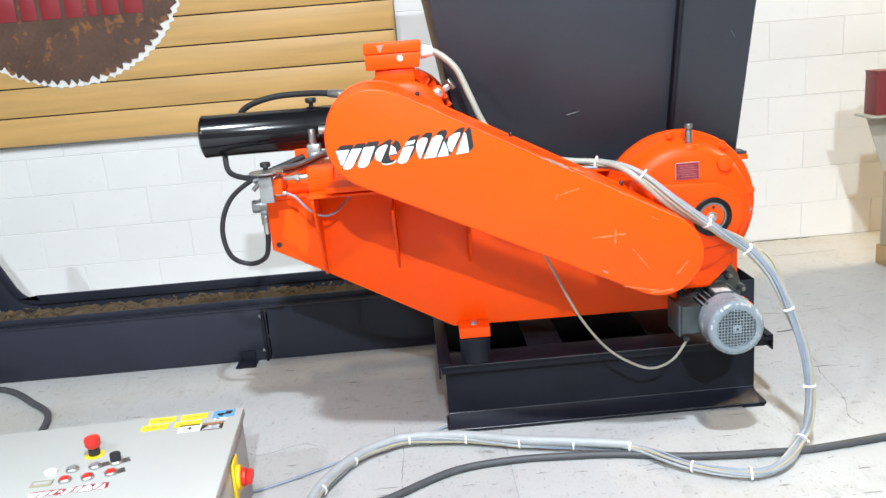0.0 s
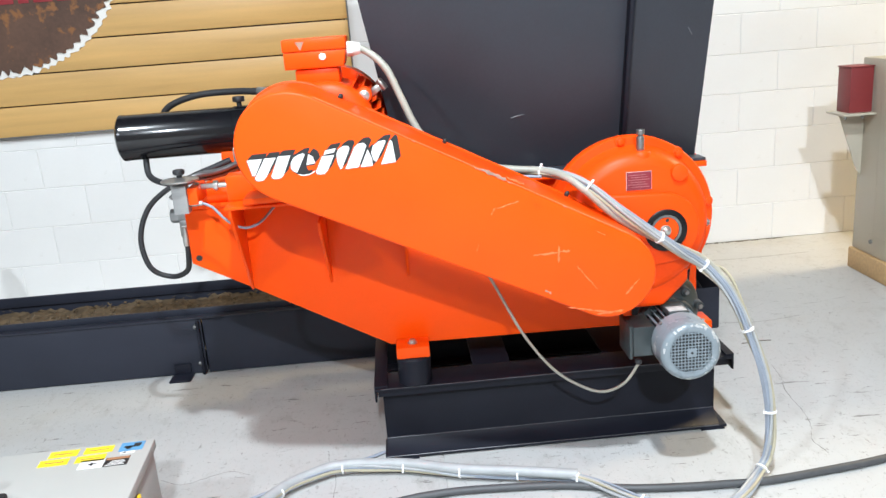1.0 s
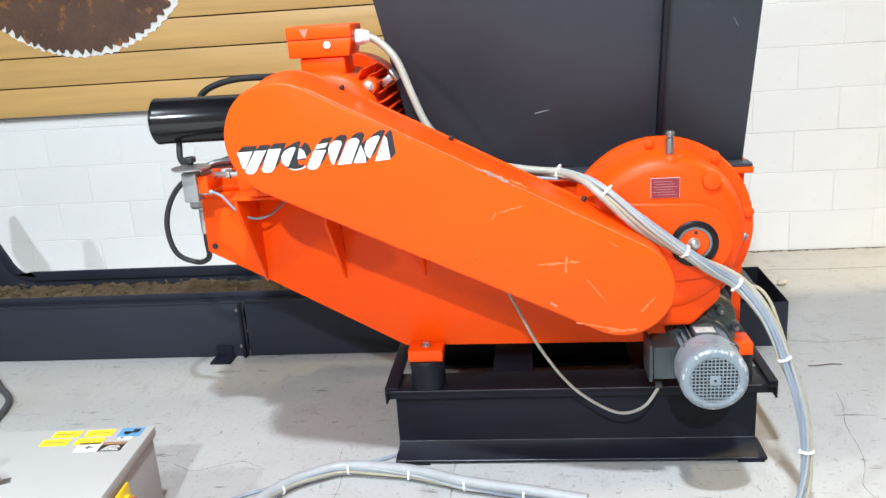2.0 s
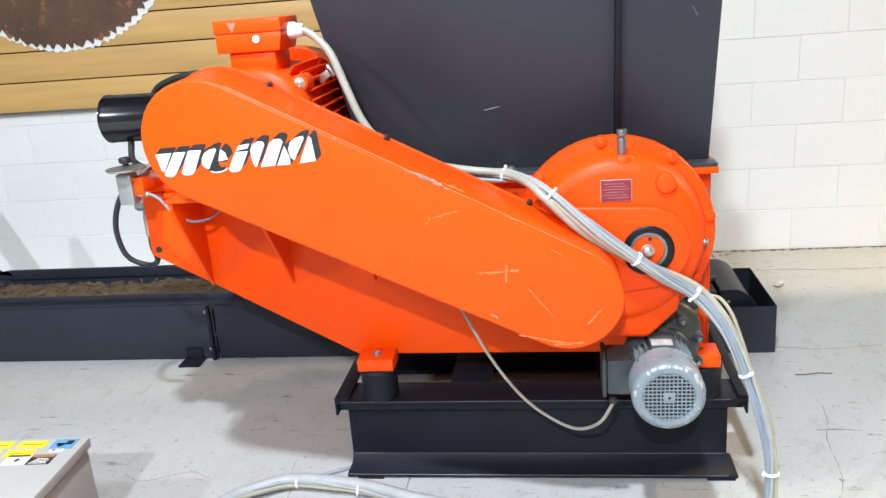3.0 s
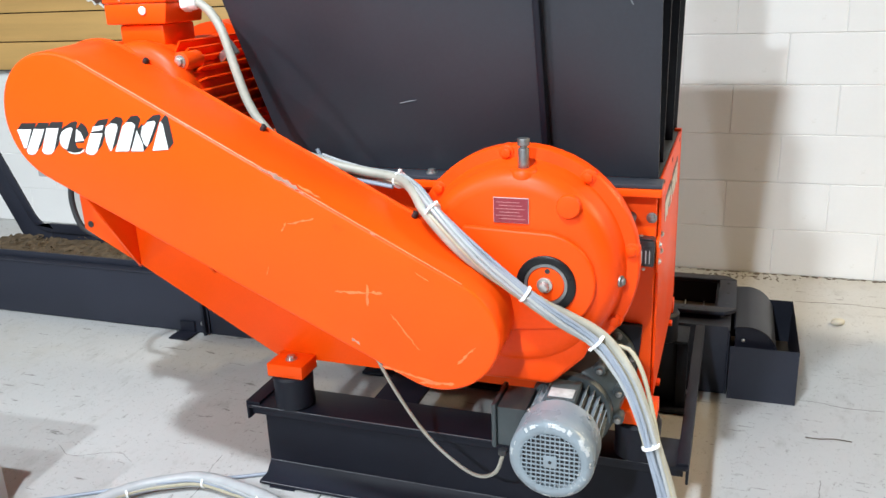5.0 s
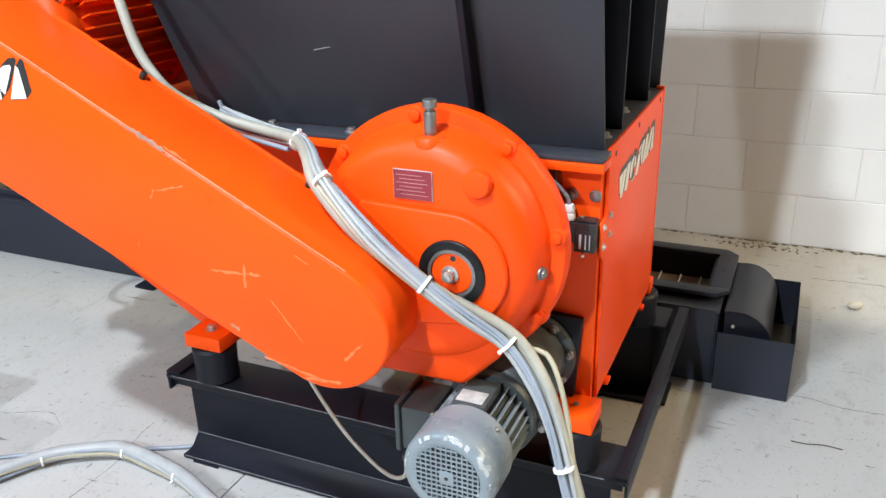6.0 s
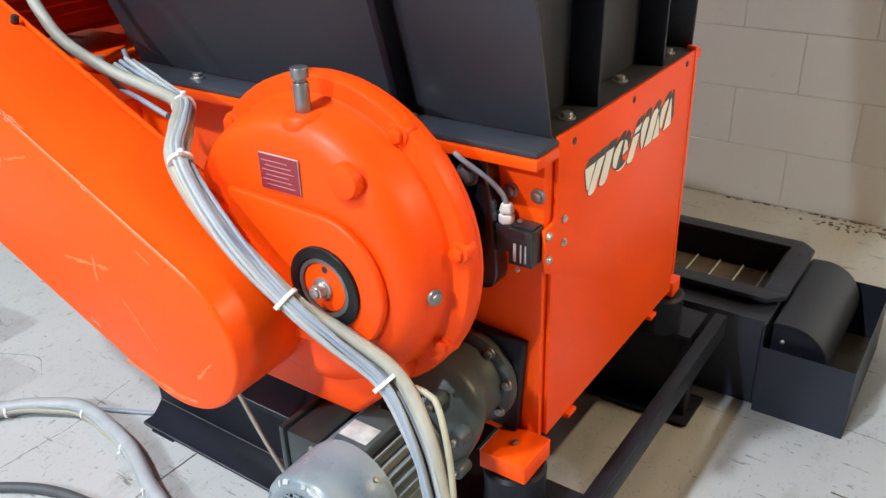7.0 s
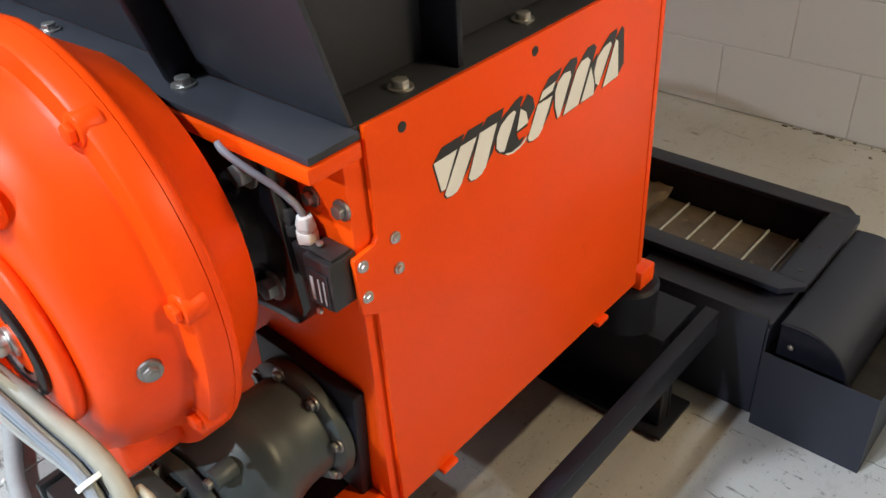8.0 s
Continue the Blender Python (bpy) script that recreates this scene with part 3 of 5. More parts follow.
def slanted(a, b, w, v0, v1, foot=0.1, head=0.0):
    """A bar from a at v0 to b at v1, w wide, with a rounded foot or head."""
    low = [(a, v0 + foot), (a + 0.12 * w, v0 + foot * 0.25), (a + 0.38 * w, v0), (a + 0.72 * w, v0 + foot * 0.15), (a + w, v0 + foot)]
    high = [(b + w, v1 - head), (b + 0.75 * w, v1 - head * 0.15), (b + 0.4 * w, v1), (b + 0.12 * w, v1 - head * 0.3), (b, v1 - head)]
    return low + high


def hull(pts):
    """Convex outline round some points."""
    pts = sorted(set(pts))
    out = []
    for run in (pts, pts[::-1]):
        side = []
        for p in run:
            while len(side) > 1 and (side[-1][0] - side[-2][0]) * (p[1] - side[-2][1]) <= (side[-1][1] - side[-2][1]) * (p[0] - side[-2][0]):
                side.pop()
            side.append(p)
        out += side[:-1]
    return out


# each outline in sticker units: slanted bars, halved discs and wedges
MARK = [
    [(0.0, 0.72), (0.09, 0.19), (0.15, 0.18), (0.37, 0.73)],
    slanted(0.14, 0.43, 0.27, 0.0, 0.74),
    slanted(0.54, 0.76, 0.30, 0.02, 0.77),
    [(1.04, 0.32), (1.05, 0.52), (1.13, 0.68), (1.26, 0.77), (1.37, 0.80), (1.41, 0.76), (1.18, 0.18), (1.10, 0.22)],
    [(1.50, 0.76), (1.60, 0.65), (1.64, 0.44), (1.42, 0.40)],
    [(1.92, 0.83), (2.18, 0.88), (2.12, 0.74), (1.86, 0.69)],
    slanted(1.63, 1.83, 0.29, 0.04, 0.65),
    [(2.18, 0.42), (2.18, 0.68), (2.24, 0.84), (2.36, 0.93), (2.49, 0.91), (2.51, 0.82), (2.28, 0.18), (2.24, 0.16)],
    [(2.36, 0.15), (2.63, 0.86), (2.73, 0.96), (2.87, 0.97), (2.93, 0.88), (2.69, 0.17)],
    [(2.74, 0.17), (2.95, 0.75), (3.04, 0.40), (3.04, 0.18)],
    [(3.03, 0.62), (3.09, 0.85), (3.24, 0.98), (3.39, 1.01), (3.41, 0.94), (3.14, 0.30), (3.07, 0.38)],
    [(3.52, 1.0), (3.57, 0.93), (3.62, 0.24), (3.25, 0.20)],
]
RIM = disc(1.34, 0.46, 0.30, 0.41)


def emblem(place, parent, back, bars, ground=None):
    """The maker's mark as plain slanted pieces, each with its dark shifted backing."""
    strip(RIM, place, 0.0005, back, parent, "emblem_disc")
    if ground:
        strip([(1.42, 0.36), (1.71, 0.38), (1.66, 0.24), (1.46, 0.22)], place, 0.00125, ground, parent, "emblem_gap")
    strip([(1.19, 0.13), (1.32, 0.08), (1.50, 0.11), (1.62, 0.2), (1.58, 0.12), (1.46, 0.06), (1.34, 0.045), (1.24, 0.07)], place, 0.0013, bars, parent, "emblem_arc")
    for k, pts in enumerate(MARK):
        first = strip(hull([(u - 0.015, v - 0.02) for u, v in pts] + [(u + 0.14, v + 0.18) for u, v in pts]), place, 0.0006 + 0.00001 * k, back, parent, "emblem_shade")
        strip(pts, place, 0.0013 + 0.00001 * k, bars, first, "bar")


emblem(lambda u, v, h: (SX + h, 3.19 + u * 0.0965, 0.742 + v * 0.068), panel, BLACK_VINYL, WHITE_VINYL, ORANGE)

# bearing and limit switch between gearbox and housing
part("bearing_plate", prism(arc(0.905, 0.835, 0.026, 0, 110, 4) + arc(0.65, 0.835, 0.026, 70, 180, 4) + arc(0.65, 0.635, 0.026, 180, 290, 4) + arc(0.92, 0.66, 0.028, 250, 360, 4), "y", 3.048, 3.0815, 0.004), BLACK, body, "black bearing flange")
part("bearing_hub", lathe([(0.13, 2.955), (0.13, 3.02), (0.115, 3.03), (0.115, 3.0475)], (0.79, 0, 0.73), 48), BLACK, body)
for x, z in ((0.900, 0.812), (0.904, 0.676), (0.65, 0.812)):
    part("bearing_bolt", hex_bolt((x, 3.048, z), FRONT, 0.0125, 0.012), DULL_STEEL, body)
for x, z in ((0.952, 0.786), (0.995, 0.786)):
    part("housing_bolt", hex_bolt((x, BF - 0.0005, z), FRONT, 0.0078, 0.007), DULL_STEEL, body)
switch = part("limit_switch", merged(block(0.928, 3.056, 0.700, 0.9665, 3.0815, 0.741, 0.002), block(0.967, 3.046, 0.688, 1.0055, 3.0815, 0.744, 0.002), block(0.972, 3.044, 0.690, 1.0015, 3.046, 0.731, 0.0008), block(0.9675, 3.052, 0.7445, 1.003, 3.078, 0.7475, 0.001)), PLASTIC, body, "black limit switch with white marks")
part("gland", merged(rod((0.952, 3.068, 0.7415), (0.952, 3.068, 0.754), 0.0122, seg=6), rod((0.952, 3.068, 0.754), (0.952, 3.068, 0.758), 0.0095, seg=20), rod((0.952, 3.068, 0.758), (0.952, 3.068, 0.771), 0.0118, 0.0085, seg=6)), TIE, switch, "white plastic cable gland")
for x, w in ((0.977, 0.0045), (0.988, 0.0022), (0.9955, 0.0022)):
    part("mark", block(x, 3.0432, 0.696, x + w, 3.0439, 0.724, 0), PLATE_SILVER, switch)
for x, y, z, way in ((0.977, 3.062, 0.7475, UP), (0.985, 3.046, 0.6845, FRONT), (0.934, 3.056, 0.706, FRONT)):
    part("screw", hex_bolt((x, y, z), way, 0.0042, 0.0035, False), STEEL, switch)
part("switch_cable", tube([(0.952, 3.068, 0.768), (0.948, 3.063, 0.785), (0.935, 3.05, 0.808), (0.918, 3.036, 0.828), (0.90, 3.029, 0.842), (0.89, 3.031, 0.847)], 0.0038), CABLE_GREY, body)

# hopper
HZ, HTOP = 0.8595, 1.89
LEANY = 0.285


def fy(z):
    return 3.098 - LEANY * (z - HZ)


def lx(z):
    return 0.135 - 0.165 * (z - HZ)


part("hopper_flange", merged(block(0.13, 3.036, HZ, 1.016, 3.097, HZ + 0.008, 0.001), block(0.945, 3.0975, HZ, 1.0055, 3.66, HZ + 0.008, 0.001)), SLATE_LIT, body)


def hopper_plate(pts, off, name):
    """A folded plate: its four corners and its thickness vector."""
    bm = bmesh.new()
    f = bm.faces.new([bm.verts.new(p) for p in pts])
    out = bmesh.ops.extrude_face_region(bm, geom=[f])
    bmesh.ops.translate(bm, verts=[v for v in out["geom"] if isinstance(v, bmesh.types.BMVert)], vec=off)
    bmesh.ops.recalc_face_normals(bm, faces=bm.faces)
    return part(name, soften(bm, 0.001), SLATE_LIT, body)


Z0 = HZ + 0.0085
hopper_plate([(lx(Z0), fy(Z0), Z0), (1.004, fy(Z0), Z0), (1.014, fy(HTOP), HTOP), (lx(HTOP), fy(HTOP), HTOP)], (0, 0.006, 0), "hopper_front")
hopper_plate([(0.95, fy(Z0) + 0.007, Z0), (0.95, 3.65, Z0), (0.955, 3.68, HTOP), (0.955, fy(HTOP) + 0.007, HTOP)], (-0.005, 0, 0), "hopper_side")
hopper_plate([(lx(Z0), fy(Z0) + 0.007, Z0), (lx(Z0), 3.65, Z0), (lx(HTOP), 3.68, HTOP), (lx(HTOP), fy(HTOP) + 0.007, HTOP)], (0.005, 0, 0), "hopper_side")
hopper_plate([(lx(Z0), 3.651, Z0), (1.0, 3.651, Z0), (1.02, 3.681, HTOP), (lx(HTOP), 3.681, HTOP)], (0, 0.006, 0), "hopper_back")
# Ribs use a darker slate than the hopper plates.
ribx = 0.775
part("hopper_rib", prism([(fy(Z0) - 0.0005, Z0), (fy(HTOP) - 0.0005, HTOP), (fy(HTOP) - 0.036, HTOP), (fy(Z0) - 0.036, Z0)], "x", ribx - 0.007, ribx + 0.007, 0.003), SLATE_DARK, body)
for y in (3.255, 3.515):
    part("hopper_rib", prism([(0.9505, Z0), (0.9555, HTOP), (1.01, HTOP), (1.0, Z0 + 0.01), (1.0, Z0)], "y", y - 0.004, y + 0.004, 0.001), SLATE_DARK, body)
for x, y in ((0.983, 3.184), (0.972, 3.395), (0.975, 3.60), (0.793, 3.066), (0.51, 3.068), (0.325, 3.068)):
    part("hopper_bolt", hex_bolt((x, y, HZ + 0.008), UP, 0.0092, 0.0075), STEEL, body)
for x, y, a in ((0.47, 1.03, 12), (0.945, 1.24, -62)):
    part("scratch", moved(block(-0.02, -0.0006, -0.0012, 0.02, 0.0, 0.0012, 0), pose(x, fy(y) - 0.0004, y, -15.9, -a, 0)), FAINT_SCRAPE, body)

# ---- belt guard ----
C1, R1, C2, R2 = (-0.127, 1.049), 0.139, (0.643, 0.652), 0.124
GP = pose(-0.25, 2.662, 0, 0, 0, 2.4)


def guard_outline(d=0.0):
    ang = math.degrees(math.atan2(C2[1] - C1[1], C2[0] - C1[0]))
    off = math.degrees(math.acos((R1 - R2) / math.dist(C1, C2)))
    return arc(C1[0] + 0.25, C1[1], R1 - d, ang + off, ang + 360 - off, 34) + arc(C2[0] + 0.25, C2[1], R2 - d, ang - off, ang + off, 26)


guard = thing("belt_guard", (0.26, 2.73, 0.85), "scratched orange sheet steel belt guard with a black-and-white mark", "belt guard")


def guard_cover():
    """The pressed cover: its front outline is drawn in a little along the upper side."""
    bm = prism(guard_outline(), "y", 0.0, 0.142, 0)
    a, c = Vector((C1[0] + 0.25, C1[1])), Vector((C2[0] + 0.25, C2[1]))
    axis = (c - a).normalized()
    up = Vector((-axis.y, axis.x))
    for v in bm.verts:
        if v.co.y < 0.07:
            p = Vector((v.co.x, v.co.z))
            k = min(max((p - a).dot(axis), 0), (c - a).length)
            out = (p - a - axis * k).normalized()
            w = max(0, out.dot(up)) ** 2
            v.co.x, v.co.z = v.co.x - out.x * 0.014 * w, v.co.z - out.y * 0.014 * w
    return soften(bm, 0.006, 3, 30)


part("cover", moved(guard_cover(), GP), ORANGE, guard)
pa, pb = guard_outline()[0], guard_outline()[-1]
lift = Vector((pb[0] - pa[0], pb[1] - pa[1])).normalized() * 0.013
pa, pb = (pa[0] + lift.y, pa[1] - lift.x), (pb[0] + lift.y, pb[1] - lift.x)
# Thin pale tube on the crease: the fold's highlight is put into its colour.
part("crease_highlight", moved(tube([(pa[0] + (pb[0] - pa[0]) * k / 12, 0.0022, pa[1] + (pb[1] - pa[1]) * k / 12) for k in range(13)], 0.0011, 6), GP), CREASE_SHINE, guard, "pale painted highlight along the folded edge")
part("back_rim", moved(prism(guard_outline(-0.004), "y", 0.1425, 0.148, 0.001), GP), ORANGE, guard)
for u, v in ((-0.01, 1.146), (0.245, 1.011), (0.561, 0.842), (0.48, 0.577)):
    up = v > 0.6
    way = Vector((0.5, 0, 0.86)) if up else Vector((-0.47, 0, -0.88))
    base = Vector((u, 2.662 + 0.042 * (u + 0.25) + 0.132, v))
    part("screw", merged(rod(base - way * 0.008, base + way * 0.0045, 0.0062, seg=14), rod(base + way * 0.0045, base + way * 0.006, 0.0035, seg=6, bevel=0)), PLASTIC, guard)


def on_guard(x, z, h=0.0):
    return GP @ Vector((x + 0.25, -h, z))


emblem(lambda u, v, h: tuple(on_guard(-0.2385 + u * 0.0975, 0.972 + v * 0.072, h)), guard, BLACK_VINYL, WHITE_VINYL, ORANGE)
rng = random.Random(11)
for x, z, length, tilt, wide in ((0.35, 0.938, 0.075, -27, 0.006), (0.405, 0.915, 0.05, -28, 0.0045), (0.382, 0.856, 0.06, 12, 0.003), (0.345, 0.843, 0.02, 60, 0.003), (0.49, 0.72, 0.1, 2, 0.004), (0.508, 0.715, 0.045, 88, 0.004), (0.58, 0.645, 0.09, -52, 0.0022), (0.70, 0.607, 0.055, 48, 0.005), (0.476, 0.617, 0.02, -40, 0.007), (0.585, 0.555, 0.12, -14, 0.004), (0.64, 0.543, 0.07, 2, 0.005), (0.30, 0.75, 0.02, 70, 0.002), (0.62, 0.76, 0.03, -30, 0.0025)):
    n = max(5, int(length / 0.006))
    run = [((q / n - 0.5) * length * math.cos(radians(tilt)) + x + 0.25 + rng.uniform(-0.001, 0.001), (q / n - 0.5) * length * math.sin(radians(tilt)) + z + rng.uniform(-0.0015, 0.0015)) for q in range(n + 1)]
    part("scratch", moved(ribbon(run, [wide * (rng.uniform(0.25, 1.6) if 0 < q < n else 0.1) for q in range(n + 1)], -0.0006, 0.0005), GP), SCUFF if wide < 0.0059 else SCUFF_GREY, guard)

for k, (u, length, wide) in enumerate(((0.50, 0.03, 0.0022), (0.535, 0.022, 0.0035), (0.57, 0.03, 0.002), (0.60, 0.012, 0.0025), (0.30, 0.01, 0.0018), (0.78, 0.014, 0.002))):
    x, z = pa[0] + (pb[0] - pa[0]) * u, pa[1] + (pb[1] - pa[1]) * u
    tilt = math.degrees(math.atan2(pb[1] - pa[1], pb[0] - pa[0]))
    part("scratch", moved(prism([(-length / 2, 0), (-length * 0.2, -wide), (length * 0.3, -wide * 0.6), (length / 2, 0), (length * 0.1, 0.0006)], "y", -0.0004, 0.0, 0), GP @ pose(x, -0.0003, z - 0.001, 0, -tilt, 0)), SCUFF_GREY, guard)

# ---- gearbox ----
GX, GZ = 0.755, 0.733
gearbox = thing("gearbox", (GX, 2.95, GZ - 0.24), "orange cast shaft-mounted gearbox with a black shaft seal", "gearbox")
part("rear_case", lathe([(0.18, 3.01), (0.20, 2.982), (0.217, 2.957), (0.229, 2.9495), (0.2335, 2.947), (0.2355, 2.943), (0.2355, 2.9375)], (GX, 0, GZ)), CAST, gearbox)
part("front_case", lathe([(0.2355, 2.9365), (0.2355, 2.915), (0.2325, 2.911), (0.212, 2.908), (0.208, 2.902), (0.204, 2.872), (0.196, 2.848), (0.182, 2.836), (0.165, 2.832), (0.02, 2.830)], (GX, 0, GZ), 72), CAST, gearbox)
pad = arc(0.822, 0.722, 0.098, -80, 85, 20) + [(0.66, 0.826), (0.63, 0.60)]
part("boss_pad", prism(pad, "y", 2.8185, 2.8325, 0.005, 3), CAST, gearbox)
part("lower_case", prism([(0.60, 0.60), (0.86, 0.60), (0.90, 0.63), (0.90, 0.56), (0.83, 0.49), (0.62, 0.49)], "y", 2.845, 2.915, 0.012, 3), CAST, gearbox)
part("seal_ring", lathe([(0.058, 2.8345), (0.058, 2.814), (0.056, 2.8125), (0.0435, 2.8125), (0.0425, 2.818), (0.041, 2.8185), (0.038, 2.8185)], (0.826, 0, 0.719), 48), SEAL, gearbox, "glossy black shaft seal")
part("shaft_sleeve", lathe([(0.0422, 2.8184), (0.0422, 2.8145), (0.0362, 2.8145), (0.0362, 2.822)], (0.826, 0, 0.719), 48), DULL_STEEL, gearbox)
part("shaft_cap", lathe([(0.0358, 2.829), (0.0358, 2.818), (0.034, 2.8165), (0.01, 2.8165)], (0.826, 0, 0.719), 40), CAST, gearbox)
part("shaft_bolt", merged(rod((0.824, 2.818, 0.718), (0.824, 2.812, 0.718), 0.0155, seg=24), rod((0.824, 2.812, 0.718), (0.824, 2.800, 0.718), 0.0108, seg=6), rod((0.824, 2.80, 0.718), (0.824, 2.796, 0.718), 0.008, seg=20)), STEEL, gearbox, "zinc hexagon shaft bolt")
part("shaft_hole", rod((0.829, 2.8163, 0.746), (0.829, 2.8158, 0.746), 0.005, seg=14, bevel=0), RUBBER, gearbox)
part("breather", merged(rod((0.772, 2.868, 0.93), (0.772, 2.868, 0.972), 0.0105), rod((0.772, 2.868, 0.972), (0.772, 2.868, 0.977), 0.0075), rod((0.772, 2.868, 0.977), (0.772, 2.868, 0.991), 0.0118)), DULL_STEEL, gearbox, "dark steel breather pipe")
part("breather_boss", rod((0.772, 2.868, 0.915), (0.772, 2.868, 0.934), 0.032, 0.026, seg=28, bevel=0.004), CAST, gearbox)
part("level_boss", merged(rod((0.866, 2.838, 0.872), (0.866, 2.822, 0.872), 0.024, 0.022, seg=28, bevel=0.003)), CAST, gearbox)
for a in (9, 53, 97, 140, -31, -72, 175):
    x, z = GX + 0.222 * math.cos(radians(a)), GZ + 0.222 * math.sin(radians(a))
    part("flange_lug", rod((x, 2.93, z), (x, 2.907, z), 0.0175, 0.0155, seg=20, bevel=0.003), CAST, gearbox)
    part("flange_bolt", rod((x, 2.9072, z), (x, 2.900, z), 0.0105, seg=6, bevel=0.0015), CAST, gearbox)
part("drain_plug", merged(rod((0.953, 2.877, 0.716), (0.963, 2.8735, 0.716), 0.0115, seg=20), rod((0.963, 2.8735, 0.716), (0.9675, 2.872, 0.716), 0.0082, seg=6), rod((0.9675, 2.872, 0.716), (0.968, 2.8718, 0.716), 0.0045, seg=12)), DULL_STEEL, gearbox, "zinc drain plug")
plate = part("name_plate", block(0.7215, 2.8285, 0.834, 0.7905, 2.8305, 0.884, 0.0006), PLATE_SILVER, gearbox, "maroon maker's plate with a silver rim")
part("field", block(0.7225, 2.8275, 0.8350, 0.7895, 2.8284, 0.8830, 0), PLATE_RED, plate)
for k in range(6):
    part("bar", block(0.733 - 0.006 * (k % 2), 2.8268, 0.842 + 0.0065 * k, 0.783 - 0.005 * (k % 3), 2.8274, 0.8432 + 0.0065 * k, 0), PLATE_PRINT, plate)
part("torque_arm", block(0.615, 2.925, 0.835, 0.66, 2.99, 0.905, 0.01), CAST, gearbox)

# ---- orange main motor behind the guard ----
MX, MZ = -0.052, 1.056
motor = thing("main_motor", (MX, 2.98, MZ - 0.15), "orange painted finned electric motor behind the belt guard", "electric motor")
part("body", lathe([(0.118, 2.86), (0.122, 2.865), (0.122, 3.12), (0.118, 3.125)], (MX, 0, MZ), 48), CAST, motor)
part("end_bell", lathe([(0.10, 2.812), (0.118, 2.818), (0.126, 2.83), (0.128, 2.848), (0.125, 2.862), (0.12, 2.864)], (MX, 0, MZ), 56), CAST, motor)
part("fan_cowl", lathe([(0.12, 3.118), (0.15, 3.121), (0.152, 3.20), (0.14, 3.225), (0.05, 3.23)], (MX, 0, MZ), 48), CAST, motor)
for i in range(38):
    a = 360 * i / 38
    if 66 < a < 114:
        continue
    m = pose(MX, 0, MZ, 0, -a, 0)
    part("fin", moved(prism([(0.121, -0.0022), (0.147, -0.0014), (0.147, 0.0014), (0.121, 0.0022)], "y", 2.872, 3.112, 0), m), CAST, motor)
for a in (40, 140, 220, 320):
    x, z = MX + 0.13 * math.cos(radians(a)), MZ + 0.13 * math.sin(radians(a))
    lug = part("lug", rod((x, 2.84, z), (x, 2.90, z), 0.02, seg=20, bevel=0.004), CAST, motor)
    part("bolt", hex_bolt((x, 2.84, z), FRONT, 0.0095, 0.008), STEEL, lug)
part("lifting_lug", moved(merged(block(-0.012, 2.93, -0.02, 0.012, 2.945, 0.03, 0.003), rod((-0.02, 2.937, 0.03), (0.02, 2.937, 0.03), 0.012)), pose(MX + 0.125, 0.03, MZ + 0.085, 0, 55, 0) @ Matrix.Diagonal((0.8, 1, 0.8, 1))), STEEL, motor)
tb = part("terminal_box", merged(prism([(-0.149, 1.215), (0.002, 1.215), (0.010, 1.252), (0.010, 1.258), (-0.149, 1.258)], "y", 2.868, 3.0, 0.003), block(-0.125, 2.878, 1.165, -0.012, 2.99, 1.2145, 0.006)), ORANGE, motor)
part("lid", block(-0.151, 2.865, 1.2585, 0.012, 3.003, 1.290, 0.004), ORANGE, tb)
part("cap", rod((-0.05, 2.868, 1.243), (-0.05, 2.864, 1.243), 0.009, seg=20), TIE, tb, "white plastic plug")
part("chip_mark", moved(prism([(-0.012, 0.010), (0.011, 0.010), (0.0, -0.012)], "y", -0.0005, 0.0, 0), pose(-0.104, 2.8649, 1.273)), SCUFF_GREY, tb)
part("gland", merged(rod((0.0105, 2.93, 1.255), (0.028, 2.93, 1.255), 0.02, seg=6), rod((0.028, 2.93, 1.255), (0.046, 2.93, 1.255), 0.0175, 0.014, seg=24)), TIE, tb, "white plastic cable gland")

# ---- grey geared motor ----
GMX, GMZ = 0.859, 0.405
gm = thing("geared_motor", (GMX, 2.88, 0.32), "grey painted geared motor with chipped fan cover, bolted to the shredder", "geared motor")
part("fan_cover", lathe([(0.058, 2.72), (0.058, 2.703), (0.066, 2.7005), (0.074, 2.702), (0.081, 2.708), (0.083, 2.717), (0.083, 2.79), (0.0805, 2.791), (0.0805, 2.80)], (GMX, 0, GMZ), 56), GREY_MOTOR, gm)
rng = random.Random(5)
for k in range(16):
    a = rng.uniform(15, 170) if k < 12 else rng.uniform(170, 375)
    w = rng.uniform(3, 11)
    r0, r1 = rng.uniform(0.0715, 0.075), rng.uniform(0.0765, 0.0795)
    y0, y1 = 2.7016 - 0.0004 + (r0 - 0.0725) * 0.25, 2.7037 + (r1 - 0.0765) * 0.6
    chip = bmesh.new()
    rows = [[chip.verts.new((GMX + (r + rng.uniform(-0.0012, 0.0012)) * math.cos(radians(a + w * q / 4)), y, GMZ + (r + rng.uniform(-0.0012, 0.0012)) * math.sin(radians(a + w * q / 4)))) for q in range(5)] for r, y in ((r0, y0 - 0.0006), (r1, y1 - 0.0006), (r1, y1 + 0.004), (r0, y0 + 0.004))]
    for p, q in zip(rows, rows[1:] + rows[:1]):
        for c in range(4):
            chip.faces.new((p[c], p[c + 1], q[c + 1], q[c]))
    part("paint_chip", chip, CHIPPED, gm, "pale chipped paint")
# Black disc behind the grille; the hollow's shade is put into its colour.
part("fan_well_shade", rod((GMX, 2.7155, GMZ), (GMX, 2.7185, GMZ), 0.0575, seg=40, bevel=0), RUBBER, gm)
grille = []
